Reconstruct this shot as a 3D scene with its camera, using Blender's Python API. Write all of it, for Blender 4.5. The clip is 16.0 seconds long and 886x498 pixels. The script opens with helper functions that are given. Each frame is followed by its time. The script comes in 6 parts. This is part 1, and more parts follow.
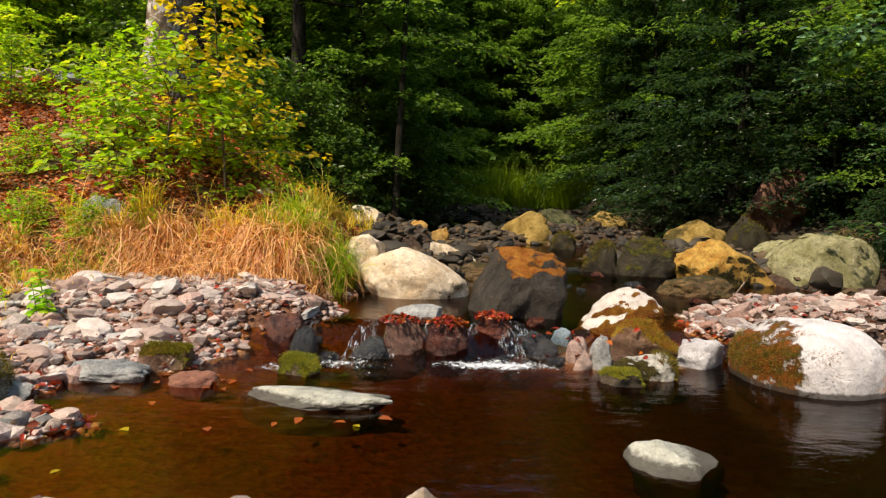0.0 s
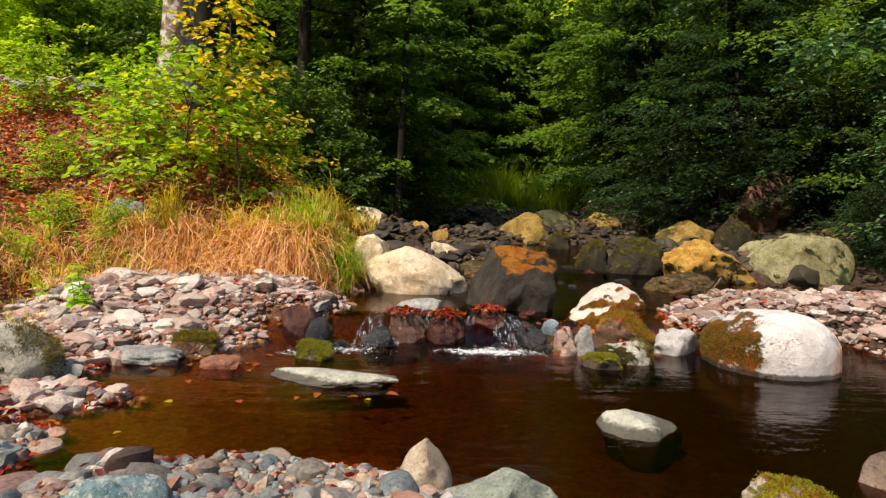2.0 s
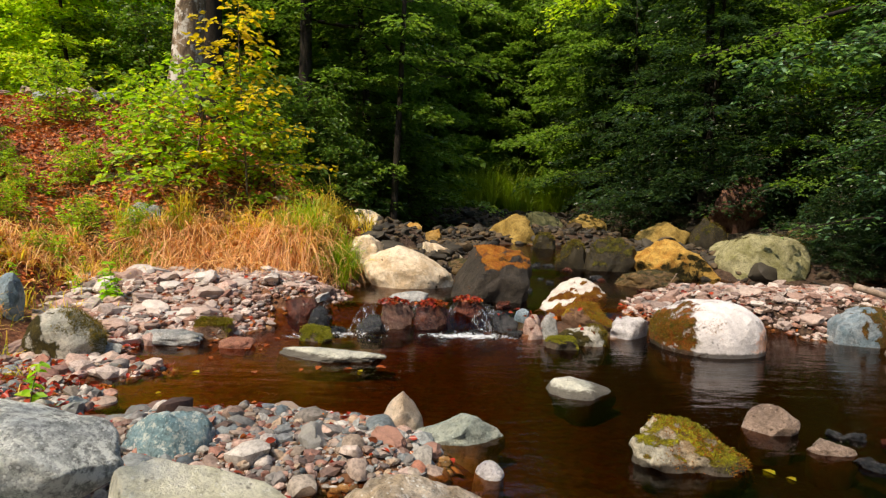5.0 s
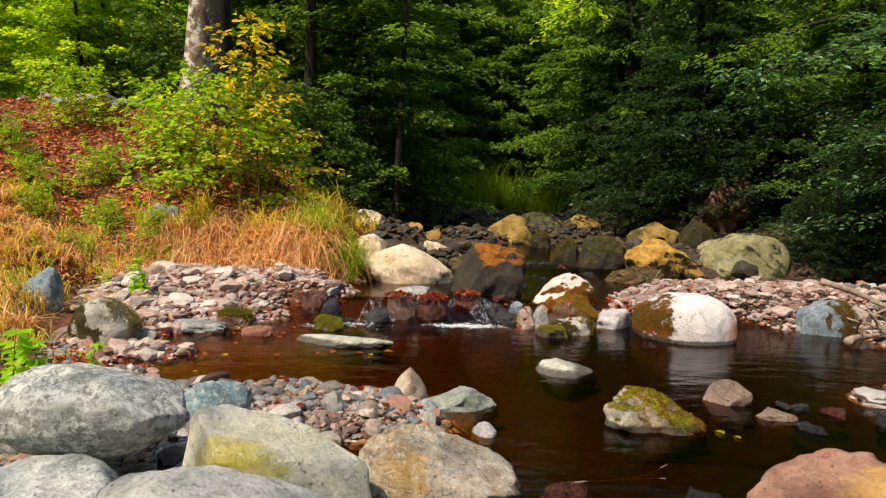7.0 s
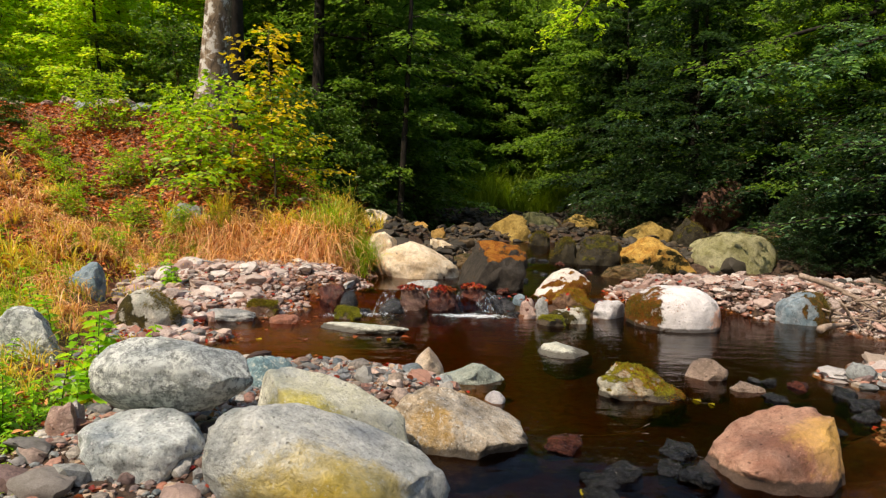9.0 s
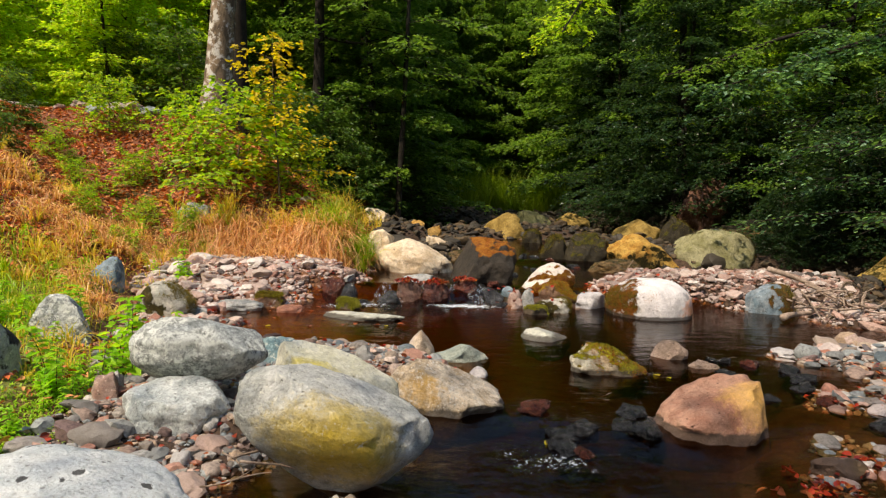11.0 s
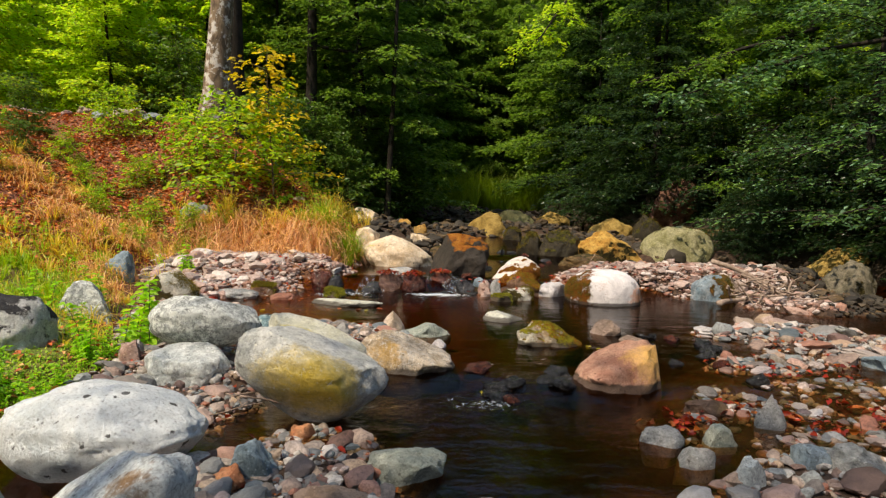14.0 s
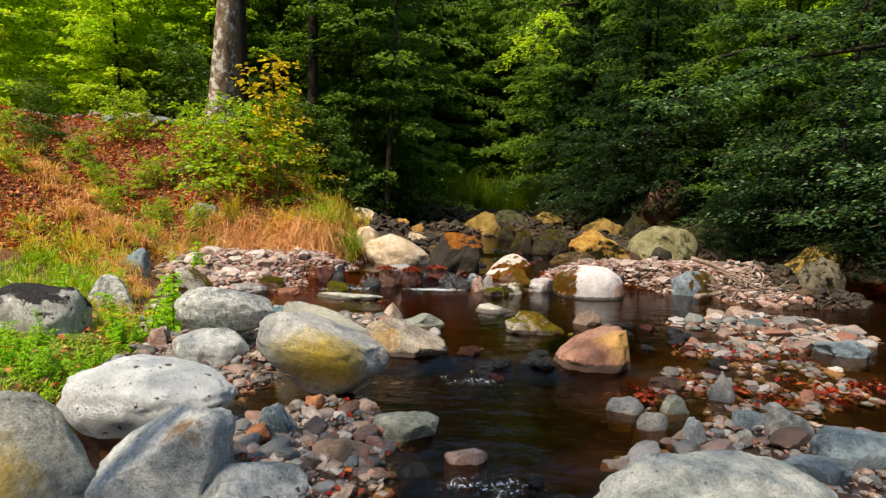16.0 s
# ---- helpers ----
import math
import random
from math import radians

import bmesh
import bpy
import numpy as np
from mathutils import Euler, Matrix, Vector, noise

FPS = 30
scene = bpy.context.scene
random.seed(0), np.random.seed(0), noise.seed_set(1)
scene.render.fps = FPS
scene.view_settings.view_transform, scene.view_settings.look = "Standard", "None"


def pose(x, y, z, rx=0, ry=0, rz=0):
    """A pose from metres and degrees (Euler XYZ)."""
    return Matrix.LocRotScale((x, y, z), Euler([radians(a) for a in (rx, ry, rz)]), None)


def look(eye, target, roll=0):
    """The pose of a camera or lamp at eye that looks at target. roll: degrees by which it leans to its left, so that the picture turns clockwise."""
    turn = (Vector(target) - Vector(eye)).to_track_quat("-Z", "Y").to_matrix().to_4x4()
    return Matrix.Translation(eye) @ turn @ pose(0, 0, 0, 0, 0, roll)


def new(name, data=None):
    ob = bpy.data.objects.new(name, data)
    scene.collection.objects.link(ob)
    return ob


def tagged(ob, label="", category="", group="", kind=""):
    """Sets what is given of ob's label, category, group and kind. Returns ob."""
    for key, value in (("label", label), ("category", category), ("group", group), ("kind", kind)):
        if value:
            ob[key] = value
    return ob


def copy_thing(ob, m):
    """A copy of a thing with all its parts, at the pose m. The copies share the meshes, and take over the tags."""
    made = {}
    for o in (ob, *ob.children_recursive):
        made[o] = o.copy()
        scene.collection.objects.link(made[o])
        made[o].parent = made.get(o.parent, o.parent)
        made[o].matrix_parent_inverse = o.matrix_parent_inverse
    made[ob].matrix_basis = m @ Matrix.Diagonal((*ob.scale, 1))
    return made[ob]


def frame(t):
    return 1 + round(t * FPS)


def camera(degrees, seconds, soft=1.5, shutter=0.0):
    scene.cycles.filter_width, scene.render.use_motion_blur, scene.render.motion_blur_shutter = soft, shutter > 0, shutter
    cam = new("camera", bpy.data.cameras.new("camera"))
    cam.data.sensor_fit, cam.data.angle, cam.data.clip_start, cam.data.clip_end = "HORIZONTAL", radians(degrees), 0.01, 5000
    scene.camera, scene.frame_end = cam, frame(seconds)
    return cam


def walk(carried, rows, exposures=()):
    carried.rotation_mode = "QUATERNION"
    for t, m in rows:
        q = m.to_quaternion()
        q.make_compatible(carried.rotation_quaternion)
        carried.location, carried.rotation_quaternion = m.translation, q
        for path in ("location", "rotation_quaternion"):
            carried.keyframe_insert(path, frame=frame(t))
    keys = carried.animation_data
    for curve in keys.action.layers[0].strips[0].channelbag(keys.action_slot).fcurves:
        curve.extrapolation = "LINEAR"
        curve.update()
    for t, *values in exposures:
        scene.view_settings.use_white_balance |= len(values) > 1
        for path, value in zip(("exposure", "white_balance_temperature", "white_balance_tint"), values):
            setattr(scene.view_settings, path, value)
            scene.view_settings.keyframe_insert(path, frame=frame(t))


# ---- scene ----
cam = camera(73.9, 16.0, 1.3)
METRES, EYE, TILT, LEAN, TURN = 4.676, 1.3, 0.0, 0.0, 0.0
ROWS = [
    (0.0, 0.0, 0.0, 0.0, 0.12, -4.8, -1.41),
    (0.5, -0.0017, -0.0294, -0.0, 0.14, -4.78, -1.42),
    (1.0, -0.0031, -0.0551, 0.0014, 0.17, -4.78, -1.4),
    (1.5, -0.0018, -0.0852, 0.0033, 0.18, -4.76, -1.4),
    (2.0, 0.0019, -0.1117, 0.0051, 0.2, -4.75, -1.4),
    (2.5, 0.008, -0.1402, 0.0072, 0.2, -4.72, -1.38),
    (3.0, 0.0159, -0.1684, 0.0082, 0.22, -4.72, -1.38),
    (3.5, 0.0247, -0.197, 0.008, 0.23, -4.68, -1.38),
    (4.0, 0.0327, -0.2258, 0.0106, 0.21, -4.68, -1.38),
    (6.5, 0.0385, -0.3773, 0.0167, 0.16, -4.65, -1.41),
    (7.0, 0.0335, -0.4079, 0.0181, 0.12, -4.65, -1.44),
    (7.5, 0.027, -0.4399, 0.0194, 0.1, -4.65, -1.46),
    (8.0, 0.0191, -0.4723, 0.0193, 0.05, -4.65, -1.48),
    (8.5, 0.0114, -0.5046, 0.0195, 0.01, -4.66, -1.49),
    (9.0, 0.0067, -0.5353, 0.0186, -0.01, -4.66, -1.49),
    (11.5, 0.0333, -0.6903, 0.0181, -0.14, -4.74, -1.39),
    (12.0, 0.0465, -0.724, 0.0184, -0.19, -4.74, -1.37),
    (12.5, 0.0597, -0.7583, 0.0192, -0.25, -4.74, -1.36),
    (13.0, 0.0705, -0.7894, 0.0196, -0.31, -4.73, -1.34),
    (13.5, 0.0793, -0.8231, 0.0199, -0.38, -4.73, -1.33),
    (14.0, 0.0858, -0.8545, 0.0195, -0.43, -4.73, -1.33),
    (14.5, 0.0904, -0.8861, 0.0198, -0.47, -4.74, -1.33),
    (15.0, 0.0918, -0.9174, 0.0206, -0.51, -4.74, -1.34),
    (15.5, 0.0918, -0.9483, 0.022, -0.56, -4.74, -1.36),
    (16.0, 0.0917, -0.9792, 0.0226, -0.6, -4.74, -1.37),
]
walk(cam, [(t, pose(0, 0, EYE, TILT, LEAN, TURN) @ pose(METRES * x, METRES * y, METRES * z, 90 + pitch, roll, yaw)) for t, x, y, z, yaw, pitch, roll in ROWS], [(0, 0.70, 7200, 10), (8, 0.64, 7200, 10), (16, 0.58, 7200, 10)])

# ---- light ----
world = bpy.data.worlds.new("world")
scene.world = world
world.use_nodes = True
wn = world.node_tree
sky = wn.nodes.new("ShaderNodeTexSky")
sky.sky_type, sky.sun_disc = "NISHITA", False
SUN_EL, SUN_AZ = 56.0, 226.0
sky.sun_elevation, sky.sun_rotation = radians(SUN_EL), radians(SUN_AZ)
wn.links.new(sky.outputs[0], wn.nodes["Background"].inputs[0])
wn.nodes["Background"].inputs[1].default_value = 0.15
sun = new("sun", bpy.data.lights.new("sun", "SUN"))
sun.data.energy, sun.data.angle, sun.data.color = 3.5, radians(1.0), (1.0, 0.88, 0.75)
az, el = radians(SUN_AZ), radians(SUN_EL)
sun_from = Vector((math.sin(az) * math.cos(el), math.cos(az) * math.cos(el), math.sin(el)))
sun.matrix_world = look(tuple(sun_from * 50), (0, 0, 0))

# ---- materials ----
MATS = {}


def node(nt, kind, **sets):
    n = nt.nodes.new("ShaderNode" + kind)
    for key, value in sets.items():
        n.inputs[key.replace("_", " ")].default_value = value
    return n


def ramp(nt, src, stops):
    r = nt.nodes.new("ShaderNodeValToRGB")
    el = r.color_ramp.elements
    while len(el) < len(stops):
        el.new(0.5)
    for e, (p, c) in zip(el, stops):
        e.position, e.color = p, (*c, 1)
    nt.links.new(src, r.inputs[0])
    return r.outputs[0]


def mix(nt, fac, a, b, mode="MIX"):
    m = nt.nodes.new("ShaderNodeMix")
    m.data_type, m.blend_type = "RGBA", mode
    for key, v in ((0, fac), (6, a), (7, b)):
        if isinstance(v, (int, float)):
            m.inputs[key].default_value = v
        elif isinstance(v, tuple):
            m.inputs[key].default_value = (*v, 1)
        else:
            nt.links.new(v, m.inputs[key])
    return m.outputs[2]


def math_node(nt, op, a, b=0.0, clamp=False):
    m = nt.nodes.new("ShaderNodeMath")
    m.operation, m.use_clamp = op, clamp
    for i, v in enumerate((a, b)):
        if isinstance(v, (int, float)):
            m.inputs[i].default_value = v
        else:
            nt.links.new(v, m.inputs[i])
    return m.outputs[0]


def start(name):
    m = bpy.data.materials.new(name)
    m.use_nodes = True
    nt = m.node_tree
    return m, nt, nt.nodes["Principled BSDF"]


def noise_tex(nt, co, scale, detail=6.0, rough=0.6, dist=0.0):
    n = node(nt, "TexNoise", Scale=scale, Detail=detail, Roughness=rough, Distortion=dist)
    nt.links.new(co, n.inputs["Vector"])
    return n.outputs[0]


def coords(nt, own=True):
    """Object coordinates, moved by each object's own random number."""
    tc = nt.nodes.new("ShaderNodeTexCoord")
    if not own:
        return tc.outputs["Object"]
    oi = nt.nodes.new("ShaderNodeObjectInfo")
    add = nt.nodes.new("ShaderNodeVectorMath")
    add.operation = "MULTIPLY_ADD"
    nt.links.new(oi.outputs["Random"], add.inputs[0])
    add.inputs[1].default_value = (37.0, 53.0, 71.0)
    nt.links.new(tc.outputs["Object"], add.inputs[2])
    return add.outputs[0]


def bump(nt, bsdf, height, strength, distance=0.02):
    b = node(nt, "Bump", Strength=strength, Distance=distance)
    nt.links.new(height, b.inputs["Height"])
    nt.links.new(b.outputs[0], bsdf.inputs["Normal"])
    return b


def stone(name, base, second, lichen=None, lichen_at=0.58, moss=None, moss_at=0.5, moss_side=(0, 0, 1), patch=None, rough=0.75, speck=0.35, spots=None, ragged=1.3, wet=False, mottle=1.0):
    """A stone: two tones, dark specks, lichen blotches, moss or painted shade on the side named, and one patch of stain
    or painted light.
    """
    m, nt, b = start(name)
    co = coords(nt)
    big, fine = noise_tex(nt, co, 4.0, 5, 0.65, 0.8), noise_tex(nt, co, 70.0, 6, 0.75)
    mid = noise_tex(nt, co, 17.0, 8, 0.72, 0.4)
    c = mix(nt, ramp(nt, big, [(0.38, (0, 0, 0)), (0.60, (1, 1, 1))]), base, second)
    c = mix(nt, min(1.0, speck * 2.0 * mottle), c, ramp(nt, mid, [(0.30, (0.30, 0.29, 0.27)), (0.48, (0.92, 0.92, 0.92)), (0.66, (1.32, 1.31, 1.28))]), "MULTIPLY")
    c = mix(nt, min(1.0, speck * 2.0), c, ramp(nt, fine, [(0.33, (0.30, 0.29, 0.28)), (0.47, (0.95, 0.95, 0.95)), (0.68, (1.2, 1.2, 1.2))]), "MULTIPLY")
    pits = node(nt, "TexVoronoi", Scale=16.0)
    nt.links.new(co, pits.inputs["Vector"])
    pit = ramp(nt, math_node(nt, "ADD", pits.outputs["Distance"], math_node(nt, "MULTIPLY", fine, 0.25)), [(0.20, (0.35, 0.34, 0.33)), (0.27, (1, 1, 1))])
    c = mix(nt, 0.75, c, pit, "MULTIPLY")
    fl = node(nt, "TexVoronoi", Scale=38.0)
    nt.links.new(co, fl.inputs["Vector"])
    fleck = math_node(nt, "ADD", fl.outputs["Distance"], math_node(nt, "MULTIPLY", noise_tex(nt, co, 5.0, 4, 0.6), 0.9))
    c = mix(nt, math_node(nt, "MULTIPLY", ramp(nt, fleck, [(0.53, (1, 1, 1)), (0.60, (0, 0, 0))]), min(0.8, speck * 1.6)), c, tuple(min(0.8, 1.5 * k + 0.02) for k in second))
    if patch:
        tone, where, size = patch
        dist = nt.nodes.new("ShaderNodeVectorMath")
        dist.operation = "DISTANCE"
        tc = nt.nodes.new("ShaderNodeTexCoord")
        nt.links.new(tc.outputs["Generated"], dist.inputs[0])
        dist.inputs[1].default_value = where
        edge = math_node(nt, "ADD", dist.outputs["Value"], math_node(nt, "MULTIPLY", math_node(nt, "SUBTRACT", noise_tex(nt, co, 11.0, 8, 0.75), 0.5), 0.6))
        c = mix(nt, ramp(nt, math_node(nt, "DIVIDE", edge, size), [(0.25, (0.9, 0.9, 0.9)), (0.7, (0.55, 0.55, 0.55)), (1.15, (0, 0, 0))]), c, mix(nt, 0.8, tone, ramp(nt, mid, [(0.35, (0.6, 0.6, 0.6)), (0.6, (1.15, 1.15, 1.15))]), "MULTIPLY"))
    if lichen:
        n = noise_tex(nt, co, 20.0, 9, 0.82, 0.0)
        c = mix(nt, ramp(nt, n, [(lichen_at, (0, 0, 0)), (lichen_at + 0.05, (0.85, 0.85, 0.85))]), c, lichen)
    if spots:
        tone, scale, radius = spots
        vo = node(nt, "TexVoronoi", Scale=scale)
        nt.links.new(co, vo.inputs["Vector"])
        far = math_node(nt, "ADD", vo.outputs["Distance"], math_node(nt, "MULTIPLY", math_node(nt, "SUBTRACT", noise_tex(nt, co, 12.0, 6, 0.75), 0.5), 0.9))
        c = mix(nt, ramp(nt, far, [(radius, (0.9, 0.9, 0.9)), (radius + 0.03, (0, 0, 0))]), c, tone)
    height = math_node(nt, "ADD", math_node(nt, "MULTIPLY", fine, 0.35), math_node(nt, "ADD", mid, math_node(nt, "MULTIPLY", pit, 0.25)))
    if moss:
        geo = nt.nodes.new("ShaderNodeNewGeometry")
        dot = nt.nodes.new("ShaderNodeVectorMath")
        dot.operation = "DOT_PRODUCT"
        nt.links.new(geo.outputs["Normal"], dot.inputs[0])
        dot.inputs[1].default_value = Vector(moss_side).normalized()
        k = math_node(nt, "ADD", math_node(nt, "MULTIPLY", dot.outputs["Value"], 0.5), math_node(nt, "MULTIPLY", math_node(nt, "SUBTRACT", noise_tex(nt, co, 6.0, 7, 0.7), 0.5), ragged))
        k = ramp(nt, k, [(moss_at, (0, 0, 0)), (moss_at + 0.07, (1, 1, 1))])
        tuft = noise_tex(nt, co, 90.0, 3, 0.6)
        mc = mix(nt, ramp(nt, noise_tex(nt, co, 14.0, 4), [(0.35, (0, 0, 0)), (0.65, (1, 1, 1))]), moss[0], moss[1])
        mc = mix(nt, 0.8, mc, ramp(nt, tuft, [(0.3, (0.25, 0.25, 0.25)), (0.65, (1.2, 1.2, 1.2))]), "MULTIPLY")
        c = mix(nt, k, c, mc)
        height = math_node(nt, "ADD", height, math_node(nt, "MULTIPLY", k, math_node(nt, "ADD", tuft, 0.4)))
        r = nt.nodes.new("ShaderNodeMix")
        nt.links.new(k, r.inputs[0])
        r.inputs[2].default_value, r.inputs[3].default_value = rough, 0.95
        nt.links.new(r.outputs[0], b.inputs["Roughness"])
    else:
        b.inputs["Roughness"].default_value = rough
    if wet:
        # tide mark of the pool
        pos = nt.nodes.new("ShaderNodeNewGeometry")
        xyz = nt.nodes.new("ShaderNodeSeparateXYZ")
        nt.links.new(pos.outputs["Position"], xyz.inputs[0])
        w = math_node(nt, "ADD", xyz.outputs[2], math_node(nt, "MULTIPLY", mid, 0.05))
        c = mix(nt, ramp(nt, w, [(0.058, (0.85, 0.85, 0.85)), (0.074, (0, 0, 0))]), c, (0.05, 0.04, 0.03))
    nt.links.new(c, b.inputs["Base Color"])
    if rough > 0.5:
        b.inputs["Specular IOR Level"].default_value = 0.3
    bump(nt, b, height, 0.9, 0.035)
    MATS[name] = m
    return m


GREEN_MOSS, RUST_MOSS, OLIVE_MOSS_SHADE = ((0.10, 0.12, 0.006), (0.24, 0.22, 0.012)), ((0.16, 0.045, 0.006), (0.30, 0.13, 0.012)), ((0.035, 0.032, 0.008), (0.10, 0.075, 0.012))
# the orange patch at the right paints warm reflected light on the stone
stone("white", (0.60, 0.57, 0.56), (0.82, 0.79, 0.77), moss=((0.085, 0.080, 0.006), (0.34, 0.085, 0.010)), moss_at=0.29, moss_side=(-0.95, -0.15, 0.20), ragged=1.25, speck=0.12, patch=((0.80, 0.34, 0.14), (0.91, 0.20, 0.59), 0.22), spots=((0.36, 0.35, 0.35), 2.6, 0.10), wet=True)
stone("rustwhite", (0.56, 0.50, 0.44), (0.74, 0.68, 0.60), moss=((0.17, 0.045, 0.005), (0.30, 0.14, 0.010)), moss_at=-0.17, moss_side=(0.25, -0.65, -0.75), ragged=0.9, speck=0.15)
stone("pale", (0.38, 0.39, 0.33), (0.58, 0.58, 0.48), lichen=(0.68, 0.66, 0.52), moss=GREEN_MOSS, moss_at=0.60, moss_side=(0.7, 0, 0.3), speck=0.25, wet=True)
stone("moss", (0.06, 0.05, 0.035), (0.12, 0.09, 0.06), moss=GREEN_MOSS, moss_at=0.16)
stone("orangemoss", (0.16, 0.08, 0.05), (0.26, 0.16, 0.10), moss=((0.22, 0.12, 0.008), (0.36, 0.23, 0.015)), moss_at=0.22)
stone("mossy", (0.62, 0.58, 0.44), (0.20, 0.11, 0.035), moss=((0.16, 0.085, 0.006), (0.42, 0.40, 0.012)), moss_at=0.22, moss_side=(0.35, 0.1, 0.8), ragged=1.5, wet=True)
stone("red", (0.26, 0.10, 0.06), (0.36, 0.17, 0.10), rough=0.5)
# the ochre patch at top right is a painted sunlit spot
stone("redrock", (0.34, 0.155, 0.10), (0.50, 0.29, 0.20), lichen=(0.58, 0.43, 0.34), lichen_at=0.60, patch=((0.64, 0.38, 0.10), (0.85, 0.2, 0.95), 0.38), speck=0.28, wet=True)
stone("grey", (0.20, 0.22, 0.22), (0.38, 0.38, 0.36), lichen=(0.52, 0.52, 0.49), lichen_at=0.60)
stone("lightgrey", (0.36, 0.41, 0.41), (0.62, 0.66, 0.64), lichen=(0.72, 0.75, 0.71), lichen_at=0.57, speck=0.42)
stone("palegrey", (0.46, 0.51, 0.47), (0.68, 0.71, 0.64), lichen=(0.78, 0.80, 0.73), lichen_at=0.57, speck=0.38)
stone("hollow", (0.38, 0.45, 0.47), (0.66, 0.70, 0.68), lichen=(0.78, 0.81, 0.76), lichen_at=0.56, speck=0.42, patch=((0.28, 0.15, 0.05), (0.72, 0.3, 0.92), 0.17))
stone("greygreen", (0.24, 0.28, 0.24), (0.40, 0.42, 0.34), lichen=(0.55, 0.56, 0.46), lichen_at=0.60)
stone("bluegrey", (0.12, 0.18, 0.21), (0.26, 0.33, 0.37), lichen=(0.42, 0.45, 0.45), lichen_at=0.64)
stone("bluelichen", (0.11, 0.20, 0.23), (0.24, 0.36, 0.38), lichen=(0.56, 0.60, 0.54), lichen_at=0.52, speck=0.4)
stone("bluemoss", (0.16, 0.23, 0.27), (0.34, 0.38, 0.40), moss=((0.06, 0.055, 0.008), (0.20, 0.09, 0.012)), moss_at=-0.04, moss_side=(1.0, -0.1, 0.1), ragged=0.7)
stone("pink", (0.34, 0.21, 0.17), (0.50, 0.37, 0.31), rough=0.65)
stone("beige", (0.44, 0.34, 0.24), (0.62, 0.51, 0.39), rough=0.65)
stone("brown", (0.20, 0.14, 0.10), (0.34, 0.25, 0.19), rough=0.6)
stone("orangepeb", (0.46, 0.18, 0.08), (0.56, 0.30, 0.15), rough=0.6)
# olive moss on the down-facing sides also paints in the shade below the tops
stone("sand", (0.56, 0.42, 0.26), (0.82, 0.70, 0.52), spots=((0.06, 0.045, 0.015), 9.0, 0.05), moss=OLIVE_MOSS_SHADE, moss_at=0.42, moss_side=(0.2, -0.3, -0.9), speck=0.22)
stone("ochre", (0.21, 0.13, 0.024), (0.38, 0.26, 0.07), lichen=(0.10, 0.07, 0.02), lichen_at=0.60, moss=OLIVE_MOSS_SHADE, moss_at=0.30, moss_side=(0.2, -0.4, -0.8))
stone("sandgreen", (0.109, 0.117, 0.047), (0.187, 0.179, 0.078), moss=OLIVE_MOSS_SHADE, moss_at=0.40, moss_side=(0.2, -0.4, -0.5))
stone("orangesand", (0.34, 0.16, 0.022), (0.50, 0.31, 0.07), moss=OLIVE_MOSS_SHADE, moss_at=0.24, moss_side=(0.2, -0.5, -0.8))
stone("palegreen", (0.20, 0.19, 0.075), (0.36, 0.34, 0.19), lichen=(0.10, 0.105, 0.03), lichen_at=0.58, moss=OLIVE_MOSS_SHADE, moss_at=0.15, moss_side=(0.3, 0.5, 0.35))
stone("orange", (0.34, 0.17, 0.03), (0.46, 0.28, 0.08), speck=0.25)
stone("block", (0.022, 0.019, 0.015), (0.055, 0.045, 0.034), moss=((0.30, 0.085, 0.008), (0.46, 0.19, 0.022)), moss_at=0.34, moss_side=(0.1, -0.1, 1.0), rough=0.6, speck=0.5, ragged=1.0)
stone("brownmoss", (0.10, 0.055, 0.015), (0.18, 0.11, 0.035), moss=OLIVE_MOSS_SHADE, moss_at=0.35, rough=0.5)
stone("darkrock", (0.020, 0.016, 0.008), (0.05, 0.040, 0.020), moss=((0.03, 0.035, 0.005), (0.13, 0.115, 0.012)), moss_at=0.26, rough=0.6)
stone("wet", (0.045, 0.012, 0.007), (0.13, 0.04, 0.022), rough=0.2, speck=0.5)
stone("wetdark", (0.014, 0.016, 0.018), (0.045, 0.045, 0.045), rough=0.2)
stone("lichen", (0.24, 0.26, 0.24), (0.50, 0.53, 0.50), lichen=(0.76, 0.79, 0.73), lichen_at=0.49, speck=0.48)
stone("yellow", (0.54, 0.53, 0.38), (0.74, 0.73, 0.60), patch=((0.56, 0.47, 0.04), (0.34, 0.10, 0.80), 0.30), lichen=(0.78, 0.78, 0.68), lichen_at=0.56, speck=0.28)
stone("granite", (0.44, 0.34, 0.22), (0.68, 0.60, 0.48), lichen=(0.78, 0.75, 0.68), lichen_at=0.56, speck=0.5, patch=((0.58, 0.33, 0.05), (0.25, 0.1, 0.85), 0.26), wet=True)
stone("egg", (0.40, 0.42, 0.39), (0.58, 0.59, 0.55), patch=((0.62, 0.44, 0.02), (0.56, 0.0, 0.50), 0.50), lichen=(0.70, 0.70, 0.60), lichen_at=0.57, speck=0.34)
stone("speckwhite", (0.56, 0.62, 0.63), (0.76, 0.80, 0.79), lichen=(0.46, 0.52, 0.51), lichen_at=0.66, speck=0.26, mottle=0.5, spots=((0.025, 0.025, 0.022), 9.5, 0.15))
stone("yellowgrey", (0.26, 0.28, 0.25), (0.46, 0.48, 0.42), patch=((0.44, 0.33, 0.06), (0.55, 0.1, 0.65), 0.28), lichen=(0.62, 0.64, 0.55), lichen_at=0.58, speck=0.45)
